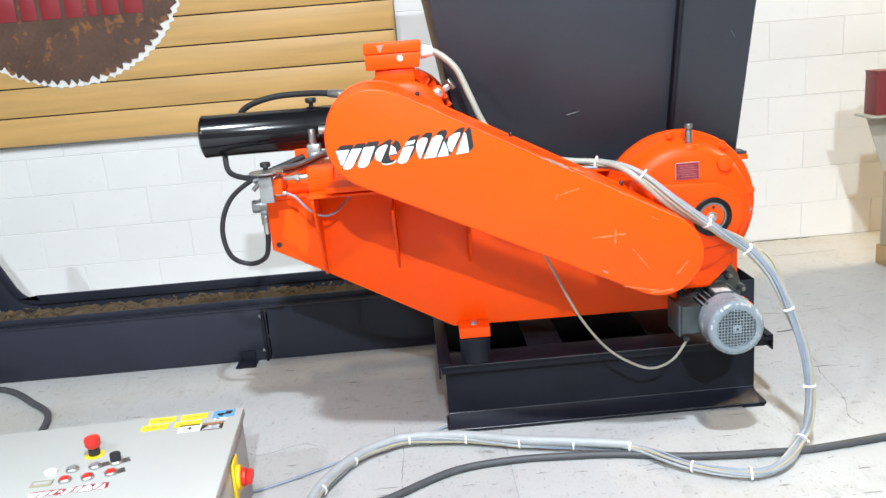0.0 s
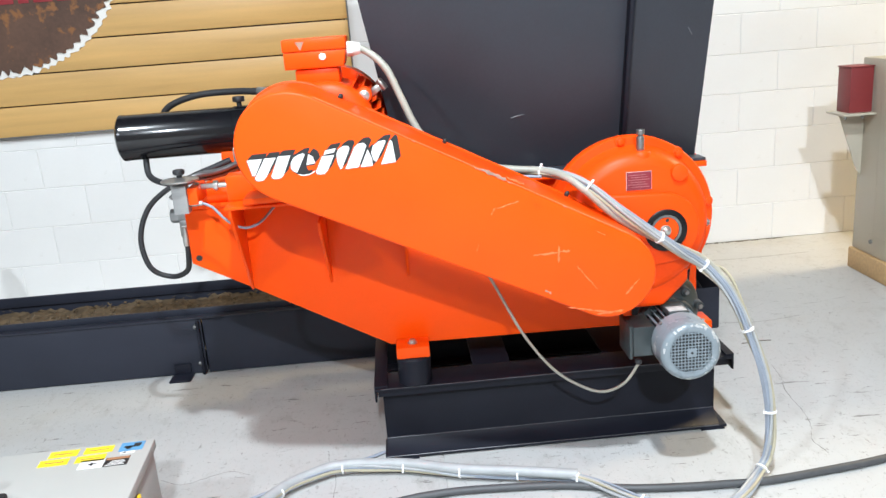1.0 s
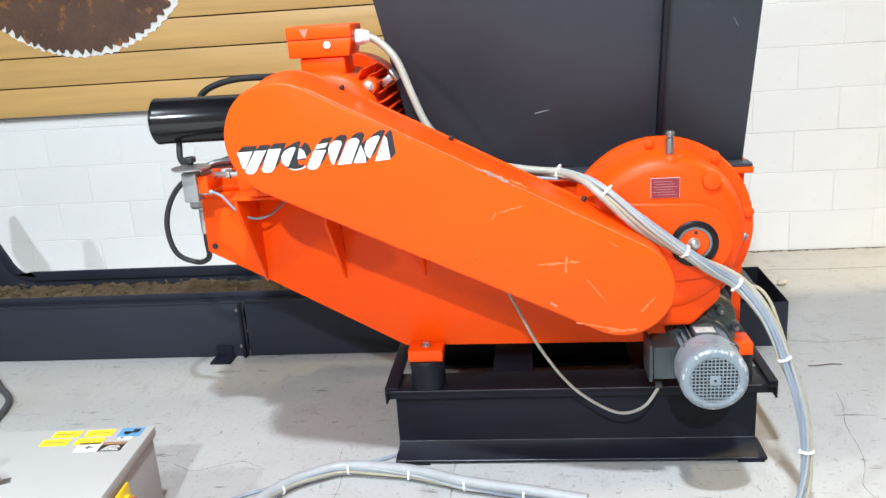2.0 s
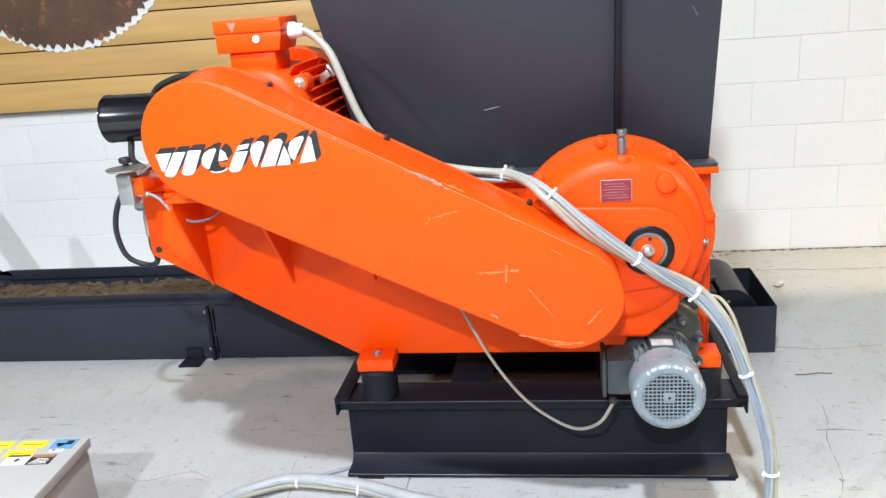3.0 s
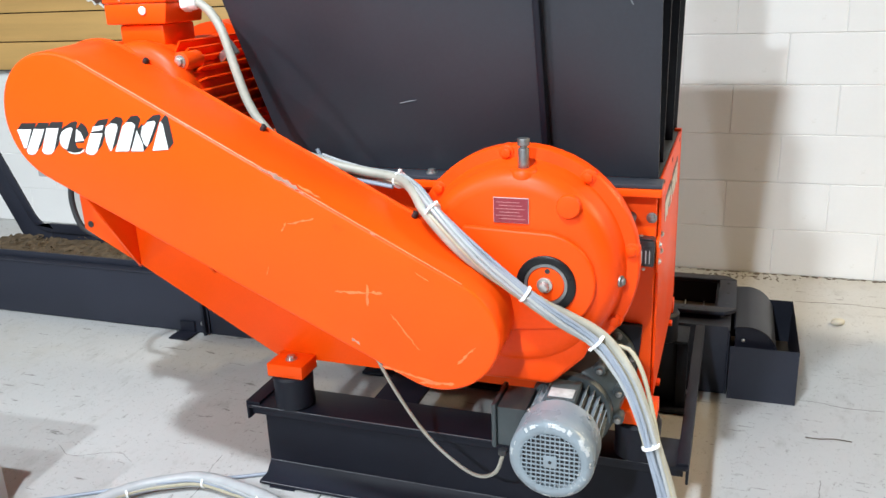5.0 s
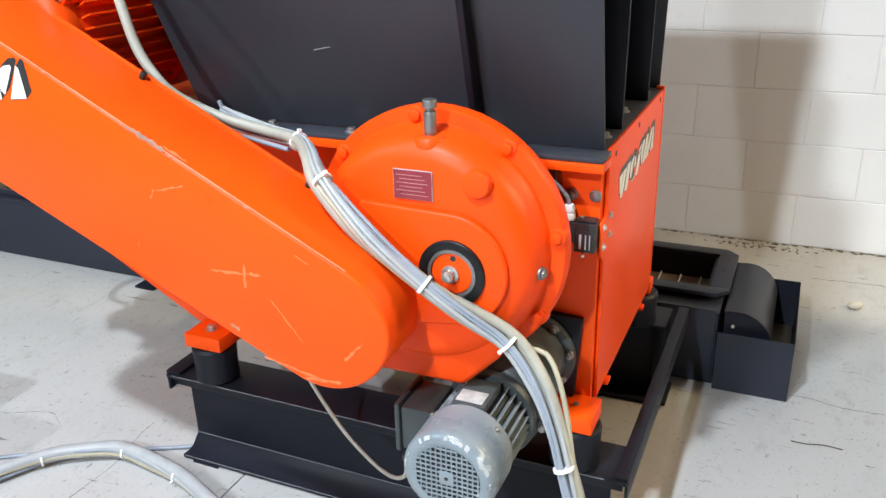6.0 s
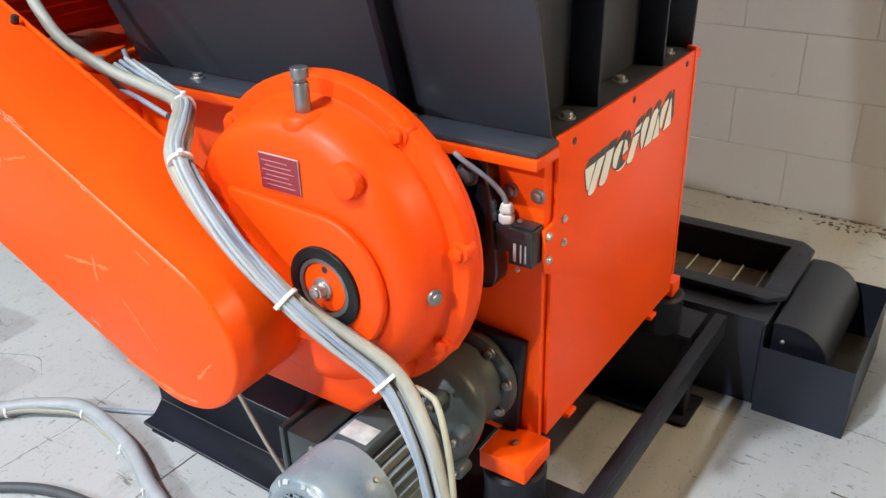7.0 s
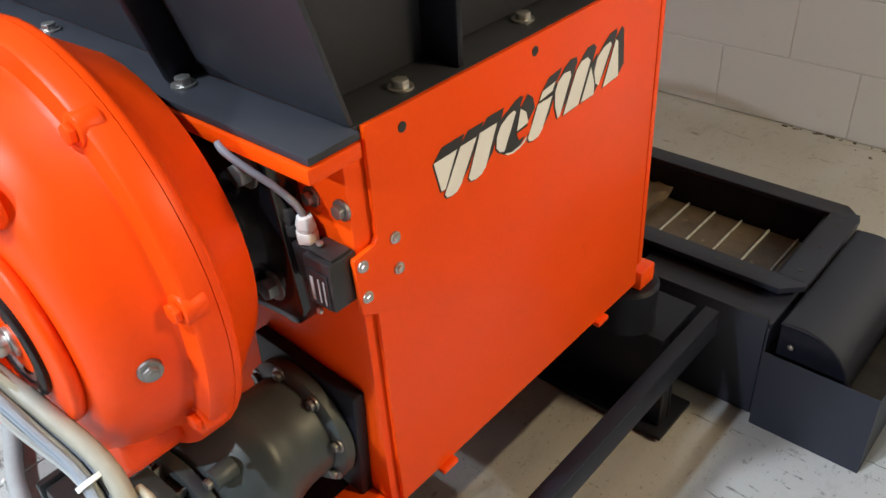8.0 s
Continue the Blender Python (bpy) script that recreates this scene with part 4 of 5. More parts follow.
for i in range(-6, 7):
    u = i * 0.0092
    h = math.sqrt(max(0, 0.0585 ** 2 - u * u))
    if h > 0.008:
        grille.append(block(GMX + u - 0.0011, 2.7005, GMZ - h, GMX + u + 0.0011, 2.7025, GMZ + h, 0))
        grille.append(block(GMX - h, 2.7000, GMZ + u - 0.0011, GMX + h, 2.7022, GMZ + u + 0.0011, 0))
part("fan_grille", merged(*grille), GREY_MOTOR, gm)
part("grille_boss", block(GMX - 0.013, 2.6995, GMZ - 0.013, GMX + 0.013, 2.7028, GMZ + 0.013, 0.003), GREY_MOTOR, gm)
part("grille_hole", rod((GMX, 2.699, GMZ), (GMX, 2.6996, GMZ), 0.0035, seg=10, bevel=0), RUBBER, gm)
part("stator", lathe([(0.064, 2.79), (0.064, 2.905)], (GMX, 0, GMZ), 40), GREY_GEAR, gm)
for i in range(30):
    a = 12 * i
    if 160 < a < 214 or 72 < a < 100:
        continue
    part("fin", moved(prism([(0.0635, -0.0017), (0.079, -0.001), (0.079, 0.001), (0.0635, 0.0017)], "y", 2.792, 2.90, 0), pose(GMX, 0, GMZ, 0, -a, 0)), GREY_MOTOR, gm)
part("motor_end", lathe([(0.066, 2.895), (0.085, 2.898), (0.088, 2.904), (0.088, 2.912), (0.078, 2.916)], (GMX, 0, GMZ), 48), GREY_GEAR, gm)
part("plate_seat", block(GMX - 0.03, 2.80, GMZ + 0.066, GMX + 0.028, 2.885, GMZ + 0.0815, 0.002), GREY_GEAR, gm)
part("name_plate", block(GMX - 0.027, 2.806, GMZ + 0.082, GMX + 0.022, 2.842, GMZ + 0.0835, 0.0005), PLATE_SILVER, gm, "scratched silver maker's plate")
for a in (45, 135, 225, 315):
    x, z = GMX + 0.0815 * math.cos(radians(a)), GMZ + 0.0815 * math.sin(radians(a))
    part("cover_screw", moved(rod((0.082, 2.78, 0), (0.087, 2.78, 0), 0.0045, seg=10, bevel=0.001), pose(GMX, 0, GMZ, 0, -a, 0)), DULL_STEEL, gm)
# Terminal box takes the darker gear grey: its shade is put into the colour.
tbox = part("terminal_box", merged(block(0.727, 2.80, 0.362, 0.789, 2.90, 0.452, 0.006), block(0.716, 2.796, 0.357, 0.7265, 2.904, 0.457, 0.004)), GREY_GEAR, gm)
part("gland", rod((0.74, 2.795, 0.357), (0.74, 2.795, 0.345), 0.01, seg=6), PLASTIC, tbox)
part("box_seat", block(0.7895, 2.81, 0.375, 0.815, 2.89, 0.44, 0.003), GREY_GEAR, gm)
HX, HGZ = 0.893, 0.462
gear_case = bmesh.new()
rings = []
knots = [Vector(k) for k in ((0.0, 0.084, 2.9165), (0.05, 0.090, 2.922), (0.45, 0.089, 2.945), (0.85, 0.083, 2.968), (1.0, 0.073, 2.99), (1.0, 0.068, 3.015), (1.0, 0.068, 3.045))]
for s, r, y in smooth_path(knots, 0.004):
    cx, cz = GMX + (HX - GMX) * s, GMZ + (HGZ - GMZ) * s
    rings.append([gear_case.verts.new((cx + r * math.cos(2 * math.pi * i / 44), y, cz + r * math.sin(2 * math.pi * i / 44))) for i in range(44)])
for p, q in zip(rings, rings[1:]):
    for i in range(44):
        gear_case.faces.new((p[i], p[(i + 1) % 44], q[(i + 1) % 44], q[i]))
gear_case.faces.new(rings[0])
gear_case.faces.new(rings[-1])
part("gear_case", gear_case, GREY_GEAR, gm, "dark grey cast gear case")
for a, y in ((62, 2.935), (20, 2.935), (-22, 2.935)):
    x, z = GMX + 0.018 + 0.086 * math.cos(radians(a)), GMZ + 0.02 + 0.086 * math.sin(radians(a))
    part("case_lug", rod((x, 2.912, z), (x, 2.942, z), 0.0125, seg=18, bevel=0.003), GREY_GEAR, gm)
    part("case_bolt", rod((x, 2.904, z), (x, 2.912, z), 0.007, seg=6, bevel=0.001), DULL_STEEL, gm)
part("output_flange", lathe([(0.066, 3.042), (0.081, 3.045), (0.084, 3.048), (0.084, 3.060), (0.081, 3.0635)], (HX, 0, HGZ), 56), GREY_GEAR, gm)
part("mount_plate", moved(block(-0.086, 3.064, -0.086, 0.086, 3.0815, 0.086, 0.003), pose(HX, 0, HGZ, 0, 4, 0)), SLATE_DARK, gm, "black square mounting plate")
for a in (55, 100, 145, 235, 325, 10):
    x, z = HX + 0.074 * math.cos(radians(a)), HGZ + 0.074 * math.sin(radians(a))
    part("flange_bolt", hex_bolt((x, 3.0455, z), FRONT, 0.0072, 0.006), DULL_STEEL, gm)
part("oil_plug", hex_bolt((GMX + 0.086, 2.94, GMZ - 0.02), (0.9, -0.2, -0.2), 0.012, 0.01), PLASTIC, gm)

# ---- hydraulics at the ram end ----
cyl = thing("hydraulic_cylinder", (-0.52, 3.44, 0.9), "glossy black hydraulic cylinder above the orange ram housing", "hydraulic cylinder")
part("barrel", lathe([(0.066, -0.772), (0.075, -0.766), (0.075, -0.755), (0.0735, -0.753), (0.0735, -0.40), (0.076, -0.398), (0.076, -0.15)], (0, 3.44, 1.012), 56, "x"), BLACK, cyl)
part("bleed_knob", merged(rod((-0.38, 3.44, 1.08), (-0.38, 3.44, 1.10), 0.008), rod((-0.38, 3.44, 1.10), (-0.38, 3.44, 1.118), 0.02, seg=10, bevel=0.004)), PLASTIC, cyl)
part("saddle", block(-0.45, 3.385, 0.876, -0.40, 3.495, 0.948, 0.004), ORANGE, cyl)
part("valve", merged(block(-0.395, 3.30, 0.905, -0.35, 3.345, 0.97, 0.003), rod((-0.372, 3.30, 0.925), (-0.372, 3.285, 0.925), 0.018, seg=24), rod((-0.372, 3.285, 0.925), (-0.372, 3.275, 0.925), 0.011, seg=6), rod((-0.375, 3.32, 0.97), (-0.375, 3.32, 1.02), 0.012), rod((-0.35, 3.32, 1.015), (-0.28, 3.32, 1.015), 0.014)), STEEL, cyl, "zinc hydraulic valve block")


def hose(name, pts, r, mat, label, category="hose", ends=()):
    t = thing(name, pts[0], label, category)
    part("sheath", tube(pts, r), mat, t)
    for a, b in ends:
        part("ferrule", rod(a, b, r * 1.35, seg=20), STEEL, t)
    return t


hose("hydraulic_hose", [(-0.20, 3.36, 1.118), (-0.30, 3.42, 1.128), (-0.40, 3.47, 1.132), (-0.52, 3.50, 1.127), (-0.62, 3.52, 1.098), (-0.66, 3.53, 1.05), (-0.665, 3.53, 0.98)], 0.011, RUBBER, "black rubber hydraulic hose arching over the cylinder", "hose", [((-0.31, 3.425, 1.129), (-0.25, 3.39, 1.1235))])
hose("hydraulic_hose", [(-0.45, 3.2, 0.90), (-0.55, 3.24, 0.89), (-0.66, 3.255, 0.82), (-0.705, 3.25, 0.72), (-0.69, 3.25, 0.62), (-0.63, 3.26, 0.583), (-0.565, 3.2, 0.615), (-0.535, 3.13, 0.68), (-0.53, 3.12, 0.735)], 0.0085, RUBBER, "black rubber hydraulic hose looping beside the housing", "hose", [((-0.53, 3.12, 0.715), (-0.53, 3.12, 0.775))])
hose("hydraulic_hose", [(-0.41, 3.33, 0.93), (-0.50, 3.32, 0.90), (-0.60, 3.33, 0.87), (-0.68, 3.38, 0.885), (-0.70, 3.42, 0.93), (-0.70, 3.44, 0.97)], 0.010, RUBBER, "black rubber hydraulic hose under the cylinder", "hose")
for k, (dy, dz) in enumerate(((0.0, 0.0), (0.025, 0.012), (-0.02, 0.014))):
    hose("steel_hose", [(-0.33, 3.30 + dy, 0.93 + dz), (-0.42, 3.22 + dy, 0.905 + dz), (-0.50, 3.16 + dy, 0.90 + dz), (-0.56, 3.15 + dy, 0.885 + dz - 0.02 * k)], 0.0075, DULL_STEEL, "braided grey hose beside the ram rail", "hose")
part("bulkhead_fitting", merged(rod((-0.512, 3.16, 0.80), (-0.55, 3.16, 0.80), 0.026, seg=24), rod((-0.55, 3.16, 0.80), (-0.575, 3.16, 0.80), 0.022, seg=6), block(-0.548, 3.13, 0.74, -0.5155, 3.17, 0.79, 0.004)), DULL_STEEL, body, "grey steel hydraulic fitting")

lub = thing("grease_pot", (-0.487, 2.97, 0.843), "square aluminium grease pot with a round lid and black knob", "lubricator")
part("pot", block(-0.507, 2.952, 0.846, -0.467, 2.992, 0.926, 0.002), ALU, lub)
part("bracket", block(-0.4665, 2.96, 0.868, -0.44, 3.08, 0.915, 0.002), ORANGE, lub)
part("lid", lathe([(0.05, 0.935), (0.052, 0.937), (0.052, 0.940), (0.02, 0.945)], (-0.484, 2.974, 0), 36, "z"), STEEL, lub)
part("knob", merged(rod((-0.484, 2.974, 0.945), (-0.484, 2.974, 0.953), 0.008), rod((-0.484, 2.974, 0.953), (-0.484, 2.974, 0.968), 0.016, seg=24, bevel=0.004)), PLASTIC, lub)
part("outlet", merged(rod((-0.467, 2.97, 0.87), (-0.445, 2.97, 0.87), 0.009, seg=6), rod((-0.445, 2.97, 0.87), (-0.432, 2.97, 0.869), 0.007)), STEEL, lub)
hose("grease_line", [(-0.432, 2.97, 0.869), (-0.405, 2.965, 0.857), (-0.37, 2.965, 0.815), (-0.33, 2.985, 0.786), (-0.29, 3.02, 0.79), (-0.25, 3.06, 0.825), (-0.235, 3.078, 0.84)], 0.0038, CABLE_GREY, "thin grey grease line below the shelf", "grease line")

# ---- cables ----


def bundle(name, spine, strands, radius, ties, label):
    """A tied cable loom: strands wander round the spine; ties are given by their run along it."""
    t = thing(name, spine[0], label, "cable bundle")
    path = smooth_path(spine, 0.016)
    fr = frames_along(path)
    rng = random.Random(21)
    tie_at = [min(range(len(path)), key=lambda i: (path[i] - Vector(p)).length) for p in ties]
    for k, (r, mat, dist, phase) in enumerate(strands):
        tw, wob = rng.uniform(0.03, 0.085), rng.uniform(0, 6)
        pts = []
        for i, (p, s, u) in enumerate(fr):
            near = min([abs(i - j) for j in tie_at] + [14]) / 14
            d = dist * (1 + 0.75 * near * math.sin(i * 0.16 + wob))
            a = phase + tw * i + 0.25 * math.sin(i * 0.07 + wob)
            q = p + d * (math.cos(a) * s + math.sin(a) * u)
            q.z = max(q.z, r + 0.001)
            pts.append(q)
        part("cable", tube(pts, r, 7, raw=True), mat, t)
    for j in tie_at:
        p, s, u = fr[j]
        tdir = s.cross(u)
        bm = lathe([(radius * 1.0, -0.0026), (radius * 1.07, -0.0026), (radius * 1.07, 0.0026), (radius * 1.0, 0.0026)], (0, 0, 0), 24, "z")
        m = Matrix((s, u, tdir)).transposed().to_4x4()
        m.translation = p
        tie = merged(moved(bm, m), moved(block(radius, -0.0035, -0.003, radius * 1.15 + 0.004, 0.0035, 0.003, 0.0008), m @ pose(0, 0, 0, 0, 0, 40 + 70 * (j % 4))))
        if (Vector(p).z) < 0.05:
            for v in tie.verts:
                v.co.z = max(v.co.z, 0.001)
        part("cable_tie", tie, TIE, t)
    return t


drop = [(0.30, 2.945, 0.915), (0.40, 2.93, 0.898), (0.504, 2.892, 0.893), (0.562, 2.84, 0.885), (0.612, 2.79, 0.862), (0.695, 2.772, 0.79), (0.795, 2.777, 0.712), (0.866, 2.793, 0.660), (0.928, 2.806, 0.615), (0.98, 2.793, 0.555), (1.015, 2.778, 0.49), (1.038, 2.765, 0.43), (1.08, 2.748, 0.31), (1.096, 2.735, 0.19), (1.088, 2.718, 0.09), (1.06, 2.70, 0.035), (0.946, 2.585, 0.022), (0.845, 2.556, 0.022), (0.70, 2.622, 0.022), (0.553, 2.757, 0.024), (0.386, 2.808, 0.024), (0.222, 2.85, 0.026), (0.057, 2.914, 0.026), (-0.13, 2.94, 0.026), (-0.22, 2.905, 0.025), (-0.307, 2.84, 0.024), (-0.392, 2.68, 0.024), (-0.42, 2.5, 0.024), (-0.44, 2.2, 0.024)]
G, P, B = CABLE_GREY, CABLE_PALE, CABLE_BEIGE
loom = [(0.0034 + 0.0006 * (k % 3), (G, P, G, G, P, B)[k % 6] if k != 11 else B, (0.0102, 0.0113, 0.005, 0.0108)[k % 4], 0.43 * k) for k in range(15)]
ties = [drop[k] for k in (2, 4, 6, 8, 11, 13, 15, 17, 18, 19, 20, 21, 22, 23, 25, 26)]
bundle("cable_bundle", drop, loom, 0.0165, ties, "grey cable loom with white ties hanging down to the floor")
thick = [(0.044, 2.93, 1.255), (0.072, 2.927, 1.238), (0.11, 2.91, 1.197), (0.142, 2.895, 1.12), (0.172, 2.885, 1.047), (0.205, 2.882, 1.0), (0.25, 2.882, 0.962), (0.34, 2.89, 0.926), (0.42, 2.90, 0.907), (0.503, 2.885, 0.898), (0.556, 2.832, 0.887), (0.602, 2.785, 0.853), (0.683, 2.776, 0.776), (0.793, 2.789, 0.704), (0.872, 2.806, 0.664), (0.94, 2.818, 0.621), (0.992, 2.804, 0.56), (1.024, 2.787, 0.492), (1.047, 2.774, 0.432), (1.088, 2.752, 0.31), (1.10, 2.738, 0.19), (1.092, 2.722, 0.095)]
hose("motor_cable", thick, 0.0098, CABLE_OLD, "thick yellowed grey motor cable running into the tied loom", "cable")
hose("motor_cable", [(0.553, 2.763, 0.034), (0.386, 2.812, 0.034), (0.222, 2.855, 0.034), (0.057, 2.918, 0.034), (-0.13, 2.945, 0.034), (-0.22, 2.912, 0.032), (-0.307, 2.846, 0.03), (-0.398, 2.684, 0.03), (-0.43, 2.5, 0.03), (-0.45, 2.2, 0.03)], 0.0165, CABLE_PALE, "thick grey motor cable lying on the floor", "cable")
hose("loose_cable", [(0.955, 2.83, 0.60), (0.985, 2.83, 0.595), (1.01, 2.815, 0.565), (1.03, 2.80, 0.51), (1.05, 2.775, 0.44)], 0.0045, CABLE_BEIGE, "thin beige cable looping out of the loom", "cable")
hose("thin_cable", [(0.33, 2.90, 0.64), (0.37, 2.92, 0.555), (0.44, 2.92, 0.41), (0.52, 2.91, 0.30), (0.60, 2.89, 0.245), (0.66, 2.87, 0.232), (0.71, 2.835, 0.27), (0.737, 2.80, 0.335), (0.74, 2.795, 0.35)], 0.0042, CABLE_OLD, "thin beige cable hanging from the guard to the geared motor", "cable")
hose("floor_cable", [(-0.6, 2.0, 0.012), (-0.36, 2.52, 0.012), (-0.19, 2.62, 0.012), (-0.003, 2.737, 0.012), (0.174, 2.772, 0.012), (0.36, 2.766, 0.012), (0.521, 2.747, 0.012), (0.69, 2.70, 0.013), (0.846, 2.68, 0.013), (0.95, 2.674, 0.013), (1.066, 2.672, 0.012), (1.323, 2.704, 0.012), (1.7, 2.76, 0.012), (2.6, 2.8, 0.012)], 0.0115, CABLE_DARK, "dark grey rubber cable lying across the floor", "cable")
hose("floor_cable", [(-2.6, 3.6, 0.012), (-2.15, 3.74, 0.012), (-1.837, 3.745, 0.012), (-1.618, 3.562, 0.012), (-1.501, 3.413, 0.012), (-1.47, 3.15, 0.012), (-1.5, 2.8, 0.012)], 0.0125, CABLE_DARK, "dark grey rubber cable lying behind the control cabinet", "cable")
hose("earth_cable", [(0.02, 3.1, 0.008), (0.0, 3.05, 0.007), (-0.17, 2.965, 0.006), (-0.348, 2.877, 0.006), (-0.48, 2.80, 0.006), (-0.60, 2.742, 0.006), (-0.62, 2.735, 0.02)], 0.005, CABLE_GREY, "thin grey cable running from the base frame to the cabinet", "cable")
for y in (2.915, 2.96):
    hose("loose_wire", [(0.285, y, 0.938), (0.295, y, 0.915), (0.33, y - 0.01, 0.897), (0.42, y - 0.03, 0.89), (0.5, y - 0.05, 0.885)], 0.0042, CABLE_GREY, "thin grey wire joining the loom", "cable")

# ---- control cabinet ----
CM = pose(-0.604, 2.748, 0, 0, 0, 3.0)
cab = thing("control_cabinet", (-0.594, 2.735, 0), "beige steel control cabinet lying on its back with buttons and stickers", "control cabinet")


def cabp(name, bm, mat, parent, label=""):
    return part(name, moved(bm, CM), mat, parent, label)


CH = 0.28
cabp("case", block(-0.80, -1.0, 0.0, -0.004, -0.004, CH - 0.034, 0.004), CABINET, cab)
door = cabp("door", block(-0.803, -1.003, CH - 0.027, 0.004, 0.003, CH, 0.004), CABINET, cab)
for u, v, w in ((-0.262, -0.045, 0.075), (-0.172, -0.045, 0.075), (-0.275, -0.088, 0.075), (-0.182, -0.088, 0.075)):
    st = cabp("sticker", block(u, v, CH + 0.0002, u + w, v + 0.034, CH + 0.001, 0), YELLOW_VINYL, door, "yellow warning sticker")
    cabp("bar", block(u + 0.012, v + 0.014, CH + 0.0011, u + w - 0.012, v + 0.018, CH + 0.0014, 0), BROWN_VINYL, st)
st = cabp("sticker", block(-0.08, -0.052, CH + 0.0002, -0.018, -0.006, CH + 0.001, 0), BLUE_VINYL, door, "blue sticker with a dark drawing")
cabp("mark", merged(block(-0.068, -0.034, CH + 0.0011, -0.028, -0.026, CH + 0.0014, 0), block(-0.045, -0.028, CH + 0.0011, -0.026, -0.014, CH + 0.0014, 0), rod((-0.056, -0.035, CH + 0.0011), (-0.056, -0.035, CH + 0.0014), 0.009, seg=16, bevel=0)), PLASTIC, st)
st = cabp("sticker", block(-0.072, -0.066, CH + 0.0002, -0.035, -0.054, CH + 0.001, 0), WHITE_VINYL, door)
cabp("bar", block(-0.066, -0.063, CH + 0.0011, -0.056, -0.057, CH + 0.0014, 0), PLASTIC, st)
st = cabp("sticker", block(-0.165, -0.125, CH + 0.0002, -0.103, -0.08, CH + 0.001, 0), WHITE_VINYL, door, "white sticker with a black sign")
cabp("mark", merged(block(-0.142, -0.106, CH + 0.0011, -0.12, -0.102, CH + 0.0014, 0), block(-0.136, -0.112, CH + 0.0011, -0.130, -0.096, CH + 0.0014, 0)), PLASTIC, st)
st = cabp("sticker", block(-0.101, -0.125, CH + 0.0002, -0.04, -0.08, CH + 0.001, 0), PLASTIC, door, "black warning sticker with a brown heading")
cabp("heading", block(-0.0995, -0.093, CH + 0.0011, -0.0415, -0.0815, CH + 0.0014, 0), BROWN_VINYL, st)
for k in range(4):
    cabp("bar", block(-0.095 + 0.004 * k, -0.1215 + 0.0065 * k, CH + 0.0011, -0.048 - 0.004 * (k % 2), -0.1185 + 0.0065 * k, CH + 0.0014, 0), WHITE_VINYL, st)

es = cabp("emergency_stop", merged(rod((-0.366, -0.20, CH + 0.002), (-0.366, -0.20, CH + 0.022), 0.015, seg=28)), PLASTIC, door, "red emergency stop button on a yellow disc")
cabp("disc", rod((-0.366, -0.20, CH + 0.0003), (-0.366, -0.20, CH + 0.0019), 0.026, seg=32, bevel=0.0004), YELLOW_PLASTIC, es)
cabp("head", moved(lathe([(0.014, 0.0), (0.0195, 0.006), (0.021, 0.024), (0.019, 0.030), (0.006, 0.033)], (0, 0, 0), 36, "z"), pose(-0.366, -0.20, CH + 0.0225)), RED_PLASTIC, es)
for u, v, kind in ((-0.455, -0.275, "white"), (-0.40, -0.275, "silver"), (-0.343, -0.272, "silver"), (-0.292, -0.262, "black"), (-0.402, -0.328, "red"), (-0.346, -0.327, "red"), (-0.290, -0.318, "red")):
    if u > -0.36 and kind != "white" and v > -0.33 and not (kind == "red" and u < -0.3):
        cabp("tag", moved(block(-0.004, -0.011, 0.0002, 0.034, 0.013, 0.0012, 0), pose(u, v, CH, 0, 0, 24)), DULL_STEEL, door)
    if kind == "white":
        cabp("lens", moved(lathe([(0.016, 0.0002), (0.016, 0.006), (0.010, 0.009)], (0, 0, 0), 24, "z"), pose(u, v, CH)), GLOW_WHITE, door, "white indicator lens")
        continue
    bz = cabp("push_button", moved(lathe([(0.0165, 0.0003), (0.0165, 0.005), (0.0145, 0.0075), (0.012, 0.0075)], (0, 0, 0), 28, "z"), pose(u, v, CH + 0.0012)), STEEL, door, {"silver": "silver push button", "black": "black selector knob", "red": "red push button"}[kind])
    if kind == "black":
        cabp("knob", merged(rod((u, v, CH + 0.009), (u, v, CH + 0.03), 0.014, seg=24, bevel=0.003)), PLASTIC, bz)
    else:
        cabp("cap", rod((u, v, CH + 0.0088), (u, v, CH + 0.011), 0.0115, seg=24, bevel=0.001), RED_PLASTIC if kind == "red" else ALU, bz)
st = cabp("meter", block(-0.485, -0.345, CH + 0.0002, -0.432, -0.318, CH + 0.004, 0.001), CABLE_BEIGE, door, "pale hour meter with a dark window")
cabp("window", block(-0.478, -0.337, CH + 0.0042, -0.439, -0.326, CH + 0.0046, 0), CABINET, st)
emblem(lambda u, v, h: tuple(CM @ Vector((-0.475 + u * 0.052, -0.40 + v * 0.034, CH + h))), door, RED_VINYL, WHITE_VINYL)
sv, sz = -0.235, 0.182
sw = cabp("main_switch", merged(block(-0.0035, sv - 0.036, sz - 0.055, 0.006, sv + 0.036, sz + 0.055, 0.006), rod((0.006, sv, sz), (0.016, sv, sz), 0.034, seg=28)), YELLOW_PLASTIC, cab, "red and yellow main switch")
cabp("handle", merged(rod((0.0165, sv, sz), (0.03, sv, sz), 0.026, seg=24, bevel=0.003), block(0.03, sv - 0.026, sz - 0.012, 0.046, sv + 0.026, sz + 0.012, 0.004)), RED_PLASTIC, sw)
cabp("seam", block(-0.79, -0.99, CH - 0.0338, -0.008, -0.008, CH - 0.0272, 0), RUBBER, cab)

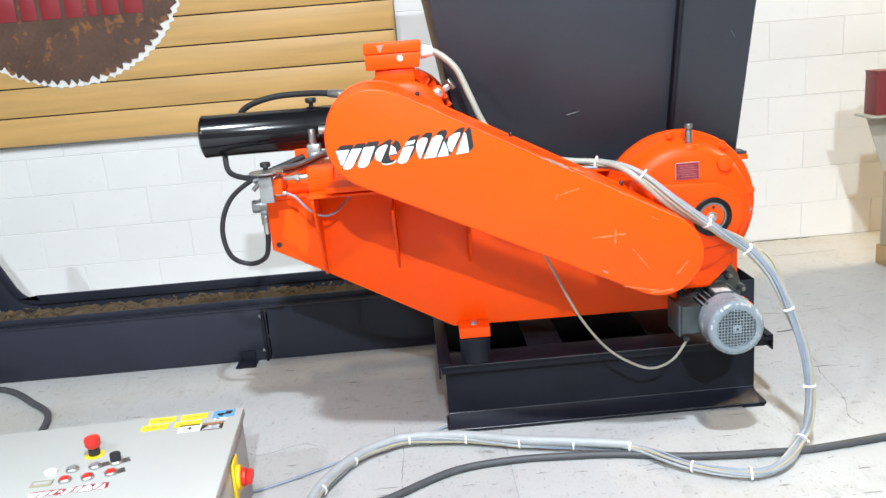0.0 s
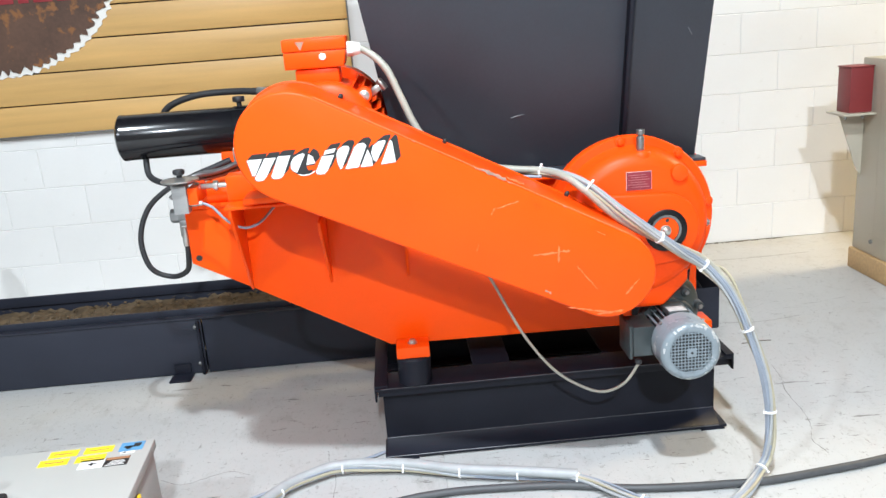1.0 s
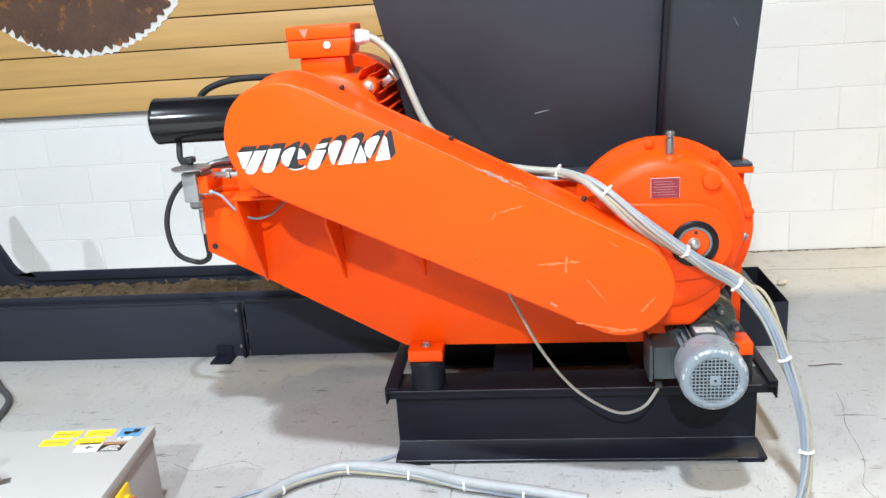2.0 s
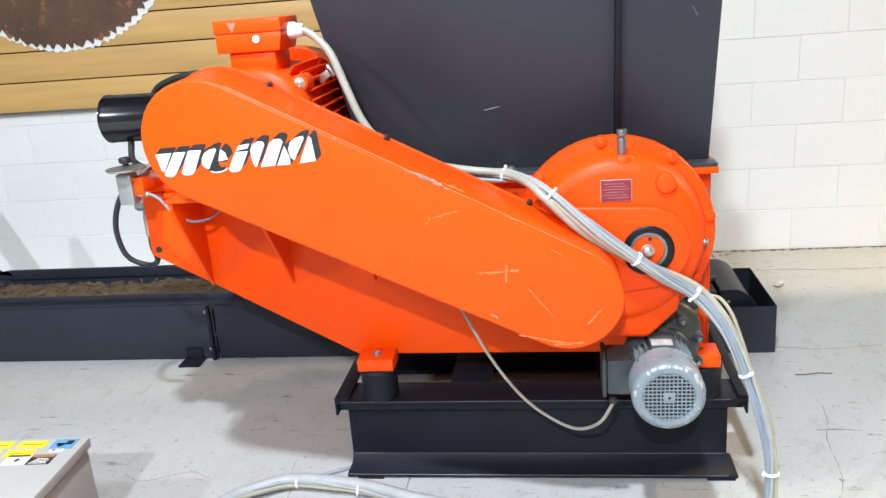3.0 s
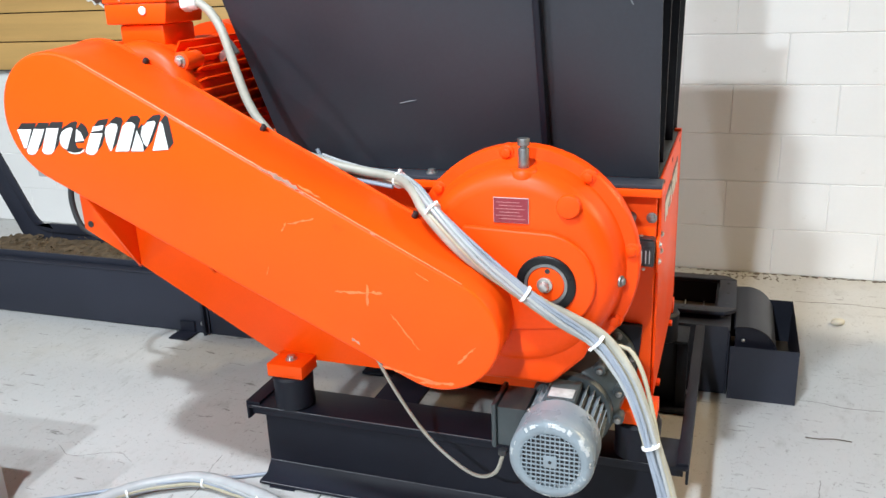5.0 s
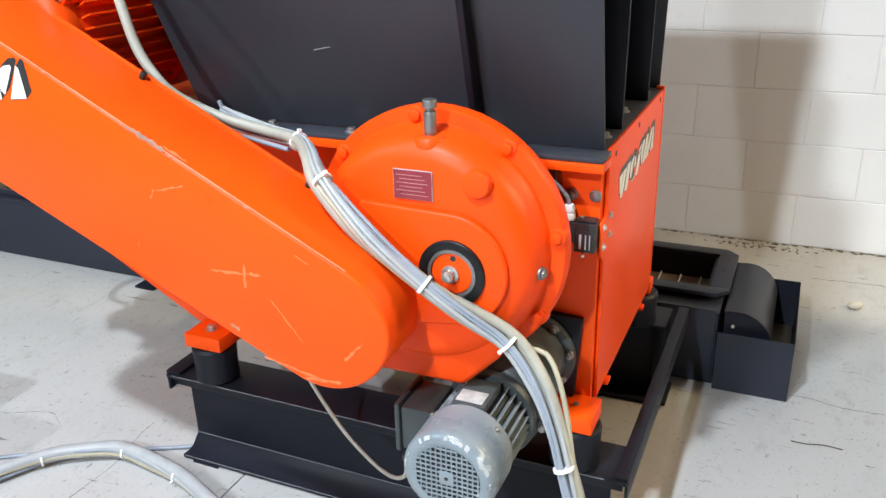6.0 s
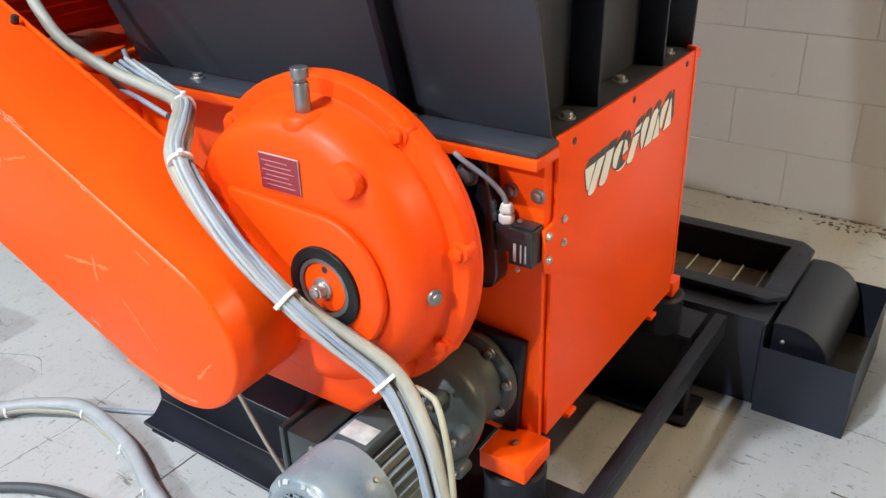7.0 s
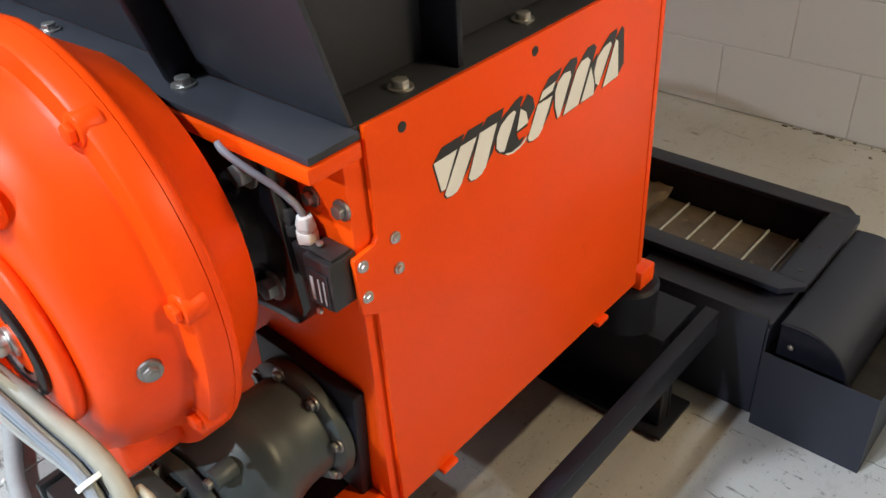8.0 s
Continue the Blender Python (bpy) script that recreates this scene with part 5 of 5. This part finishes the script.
# ---- beige machine with its shelf at the wall ----
bc = thing("beige_cabinet", (2.6, 4.2, 0), "beige painted steel cabinet standing on a raw timber base", "cabinet")
part("case", block(2.275, 3.4, 0.1, 3.2, 4.435, 1.0, 0.006), BEIGE_STEEL, bc)
part("base", block(2.26, 3.3, 0.0, 3.2, 4.44, 0.0985, 0.004), PINE, bc, "raw timber plinth")
part("side_panel", block(2.2665, 3.45, 0.2, 2.2745, 4.25, 0.94, 0.003), BEIGE_STEEL, bc)
part("latch", rod((2.2665, 4.26, 0.17), (2.258, 4.26, 0.17), 0.01, seg=16), DULL_STEEL, bc)
sh = part("bracket", prism([(2.2745, 0.752), (2.15, 0.752), (2.16, 0.735), (2.25, 0.49), (2.2745, 0.46)], "y", 4.40, 4.406, 0.001), BEIGE_STEEL, bc)
part("shelf", block(2.125, 4.30, 0.7525, 2.2745, 4.46, 0.762, 0.002), BEIGE_STEEL, bc)
for x in (2.12, 2.2):
    part("bolt", rod((x + 0.015, 4.31, 0.752), (x + 0.015, 4.31, 0.74), 0.006, seg=8), DULL_STEEL, bc)
rb = thing("red_box", (2.2, 4.38, 0.7625), "dark red painted steel box standing on the small shelf", "box")
part("case", block(2.162, 4.33, 0.7625, 2.268, 4.44, 0.963, 0.003), RED_BOX, rb)
part("lid", block(2.159, 4.327, 0.9635, 2.271, 4.443, 0.97, 0.002), RED_BOX, rb)

# small stone on the floor
stone = bmesh.new()
bmesh.ops.create_icosphere(stone, subdivisions=2, radius=1, matrix=pose(1.555, 4.495, 0.012, 0, 0, 20) @ Matrix.Diagonal((0.026, 0.02, 0.014, 1)))
for v in stone.verts:
    v.co += 0.004 * noise.noise_vector(v.co * 60)
    v.co.z = max(v.co.z, 0)
tagged(part("debris", stone, BEIGE_STEEL), "small pale grey-brown lump lying on the floor", "debris")
twig = tube([(1.395, 3.632, 0.003), (1.43, 3.628, 0.005), (1.47, 3.64, 0.004), (1.515, 3.638, 0.003)], 0.0016, 6)
tagged(part("splinter", twig, CHAIN_FLOOR), "thin brown wood splinter lying on the floor", "wood splinter")


def crack(points, width, seed):
    """A hairline in the floor: a thin dark run of short crooked pieces."""
    rng = random.Random(seed)
    path = smooth_path([(x, y, 0.0) for x, y in points], 0.012)
    run = [(p.x + rng.uniform(-1, 1) * width, p.y + rng.uniform(-1, 1) * width) for p in path]
    bm = ribbon(run, [width * rng.uniform(0.15, 1.2) for p in path], -0.0004, 0.0003)
    for v in bm.verts:
        v.co = (v.co.x, v.co.z, -v.co.y)
    return part("crack", bm, FLOOR_CRACK, floor)


floor = bpy.data.objects["floor"]
ORIGIN[floor.name] = Vector((0, 0, 0))
crack([(1.42, 3.42), (1.403, 3.309), (1.375, 3.22), (1.364, 3.142), (1.36, 3.06), (1.338, 2.966), (1.30, 2.88), (1.31, 2.79)], 0.0022, 1)
crack([(-0.154, 2.66), (-0.156, 2.74), (-0.152, 2.92), (-0.175, 3.01), (-0.187, 3.10)], 0.002, 2)
crack([(1.25, 3.83), (1.40, 3.86), (1.55, 3.84), (1.75, 3.87)], 0.0018, 3)
crack([(1.42, 4.70), (1.6, 4.715), (1.85, 4.70), (2.2, 4.71)], 0.004, 5)
crack([(-0.70, 3.02), (-0.62, 2.98), (-0.5, 3.03), (-0.42, 3.0)], 0.0016, 4)

# crumbs and dirt along the foot of the wall
rng = random.Random(8)
bits = []
for k in range(130):
    x = rng.uniform(0.75, 2.2)
    r = rng.uniform(0.0012, 0.004)
    bits.append(moved(block(-r * 2.2, -r, 0.0, r * 2.2, r, r * 0.7, 0), pose(x, WALL_Y - r - abs(rng.gauss(0, 0.007)) - 0.002, 0.0001, 0, 0, rng.uniform(-20, 20))))
for k in range(70):
    r = rng.uniform(0.0012, 0.0035)
    bits.append(moved(block(-r * 2, -r, 0.0, r * 2, r, r * 0.5, 0), pose(rng.gauss(1.24, 0.09), rng.gauss(4.955, 0.018), 0.0001, 0, 0, rng.uniform(0, 180))))
tagged(part("dirt", merged(*bits), CHAIN_FLOOR), "brown dust and crumbs lying along the wall", "dirt", kind="stuff")

# ---- wall blocks, last ----
BW, BHT = 0.406, 0.2032
bm = block(0.0007, 0, 0.0007, BW - 0.0007, 0.02, BHT - 0.0007, 0.0026, 1)
block_mesh = bpy.data.meshes.new("wall_block")
bm.to_mesh(block_mesh)
bm.free()
block_mesh.materials.append(BLOCK)
for row in range(9):
    shift = 1.128 if row % 2 else 0.925
    for k in range(-11, 7):
        ob = new("wall_block", block_mesh)
        ob.parent = wall_north
        ob.location = (shift + BW * k, WALL_Y, BHT * row)
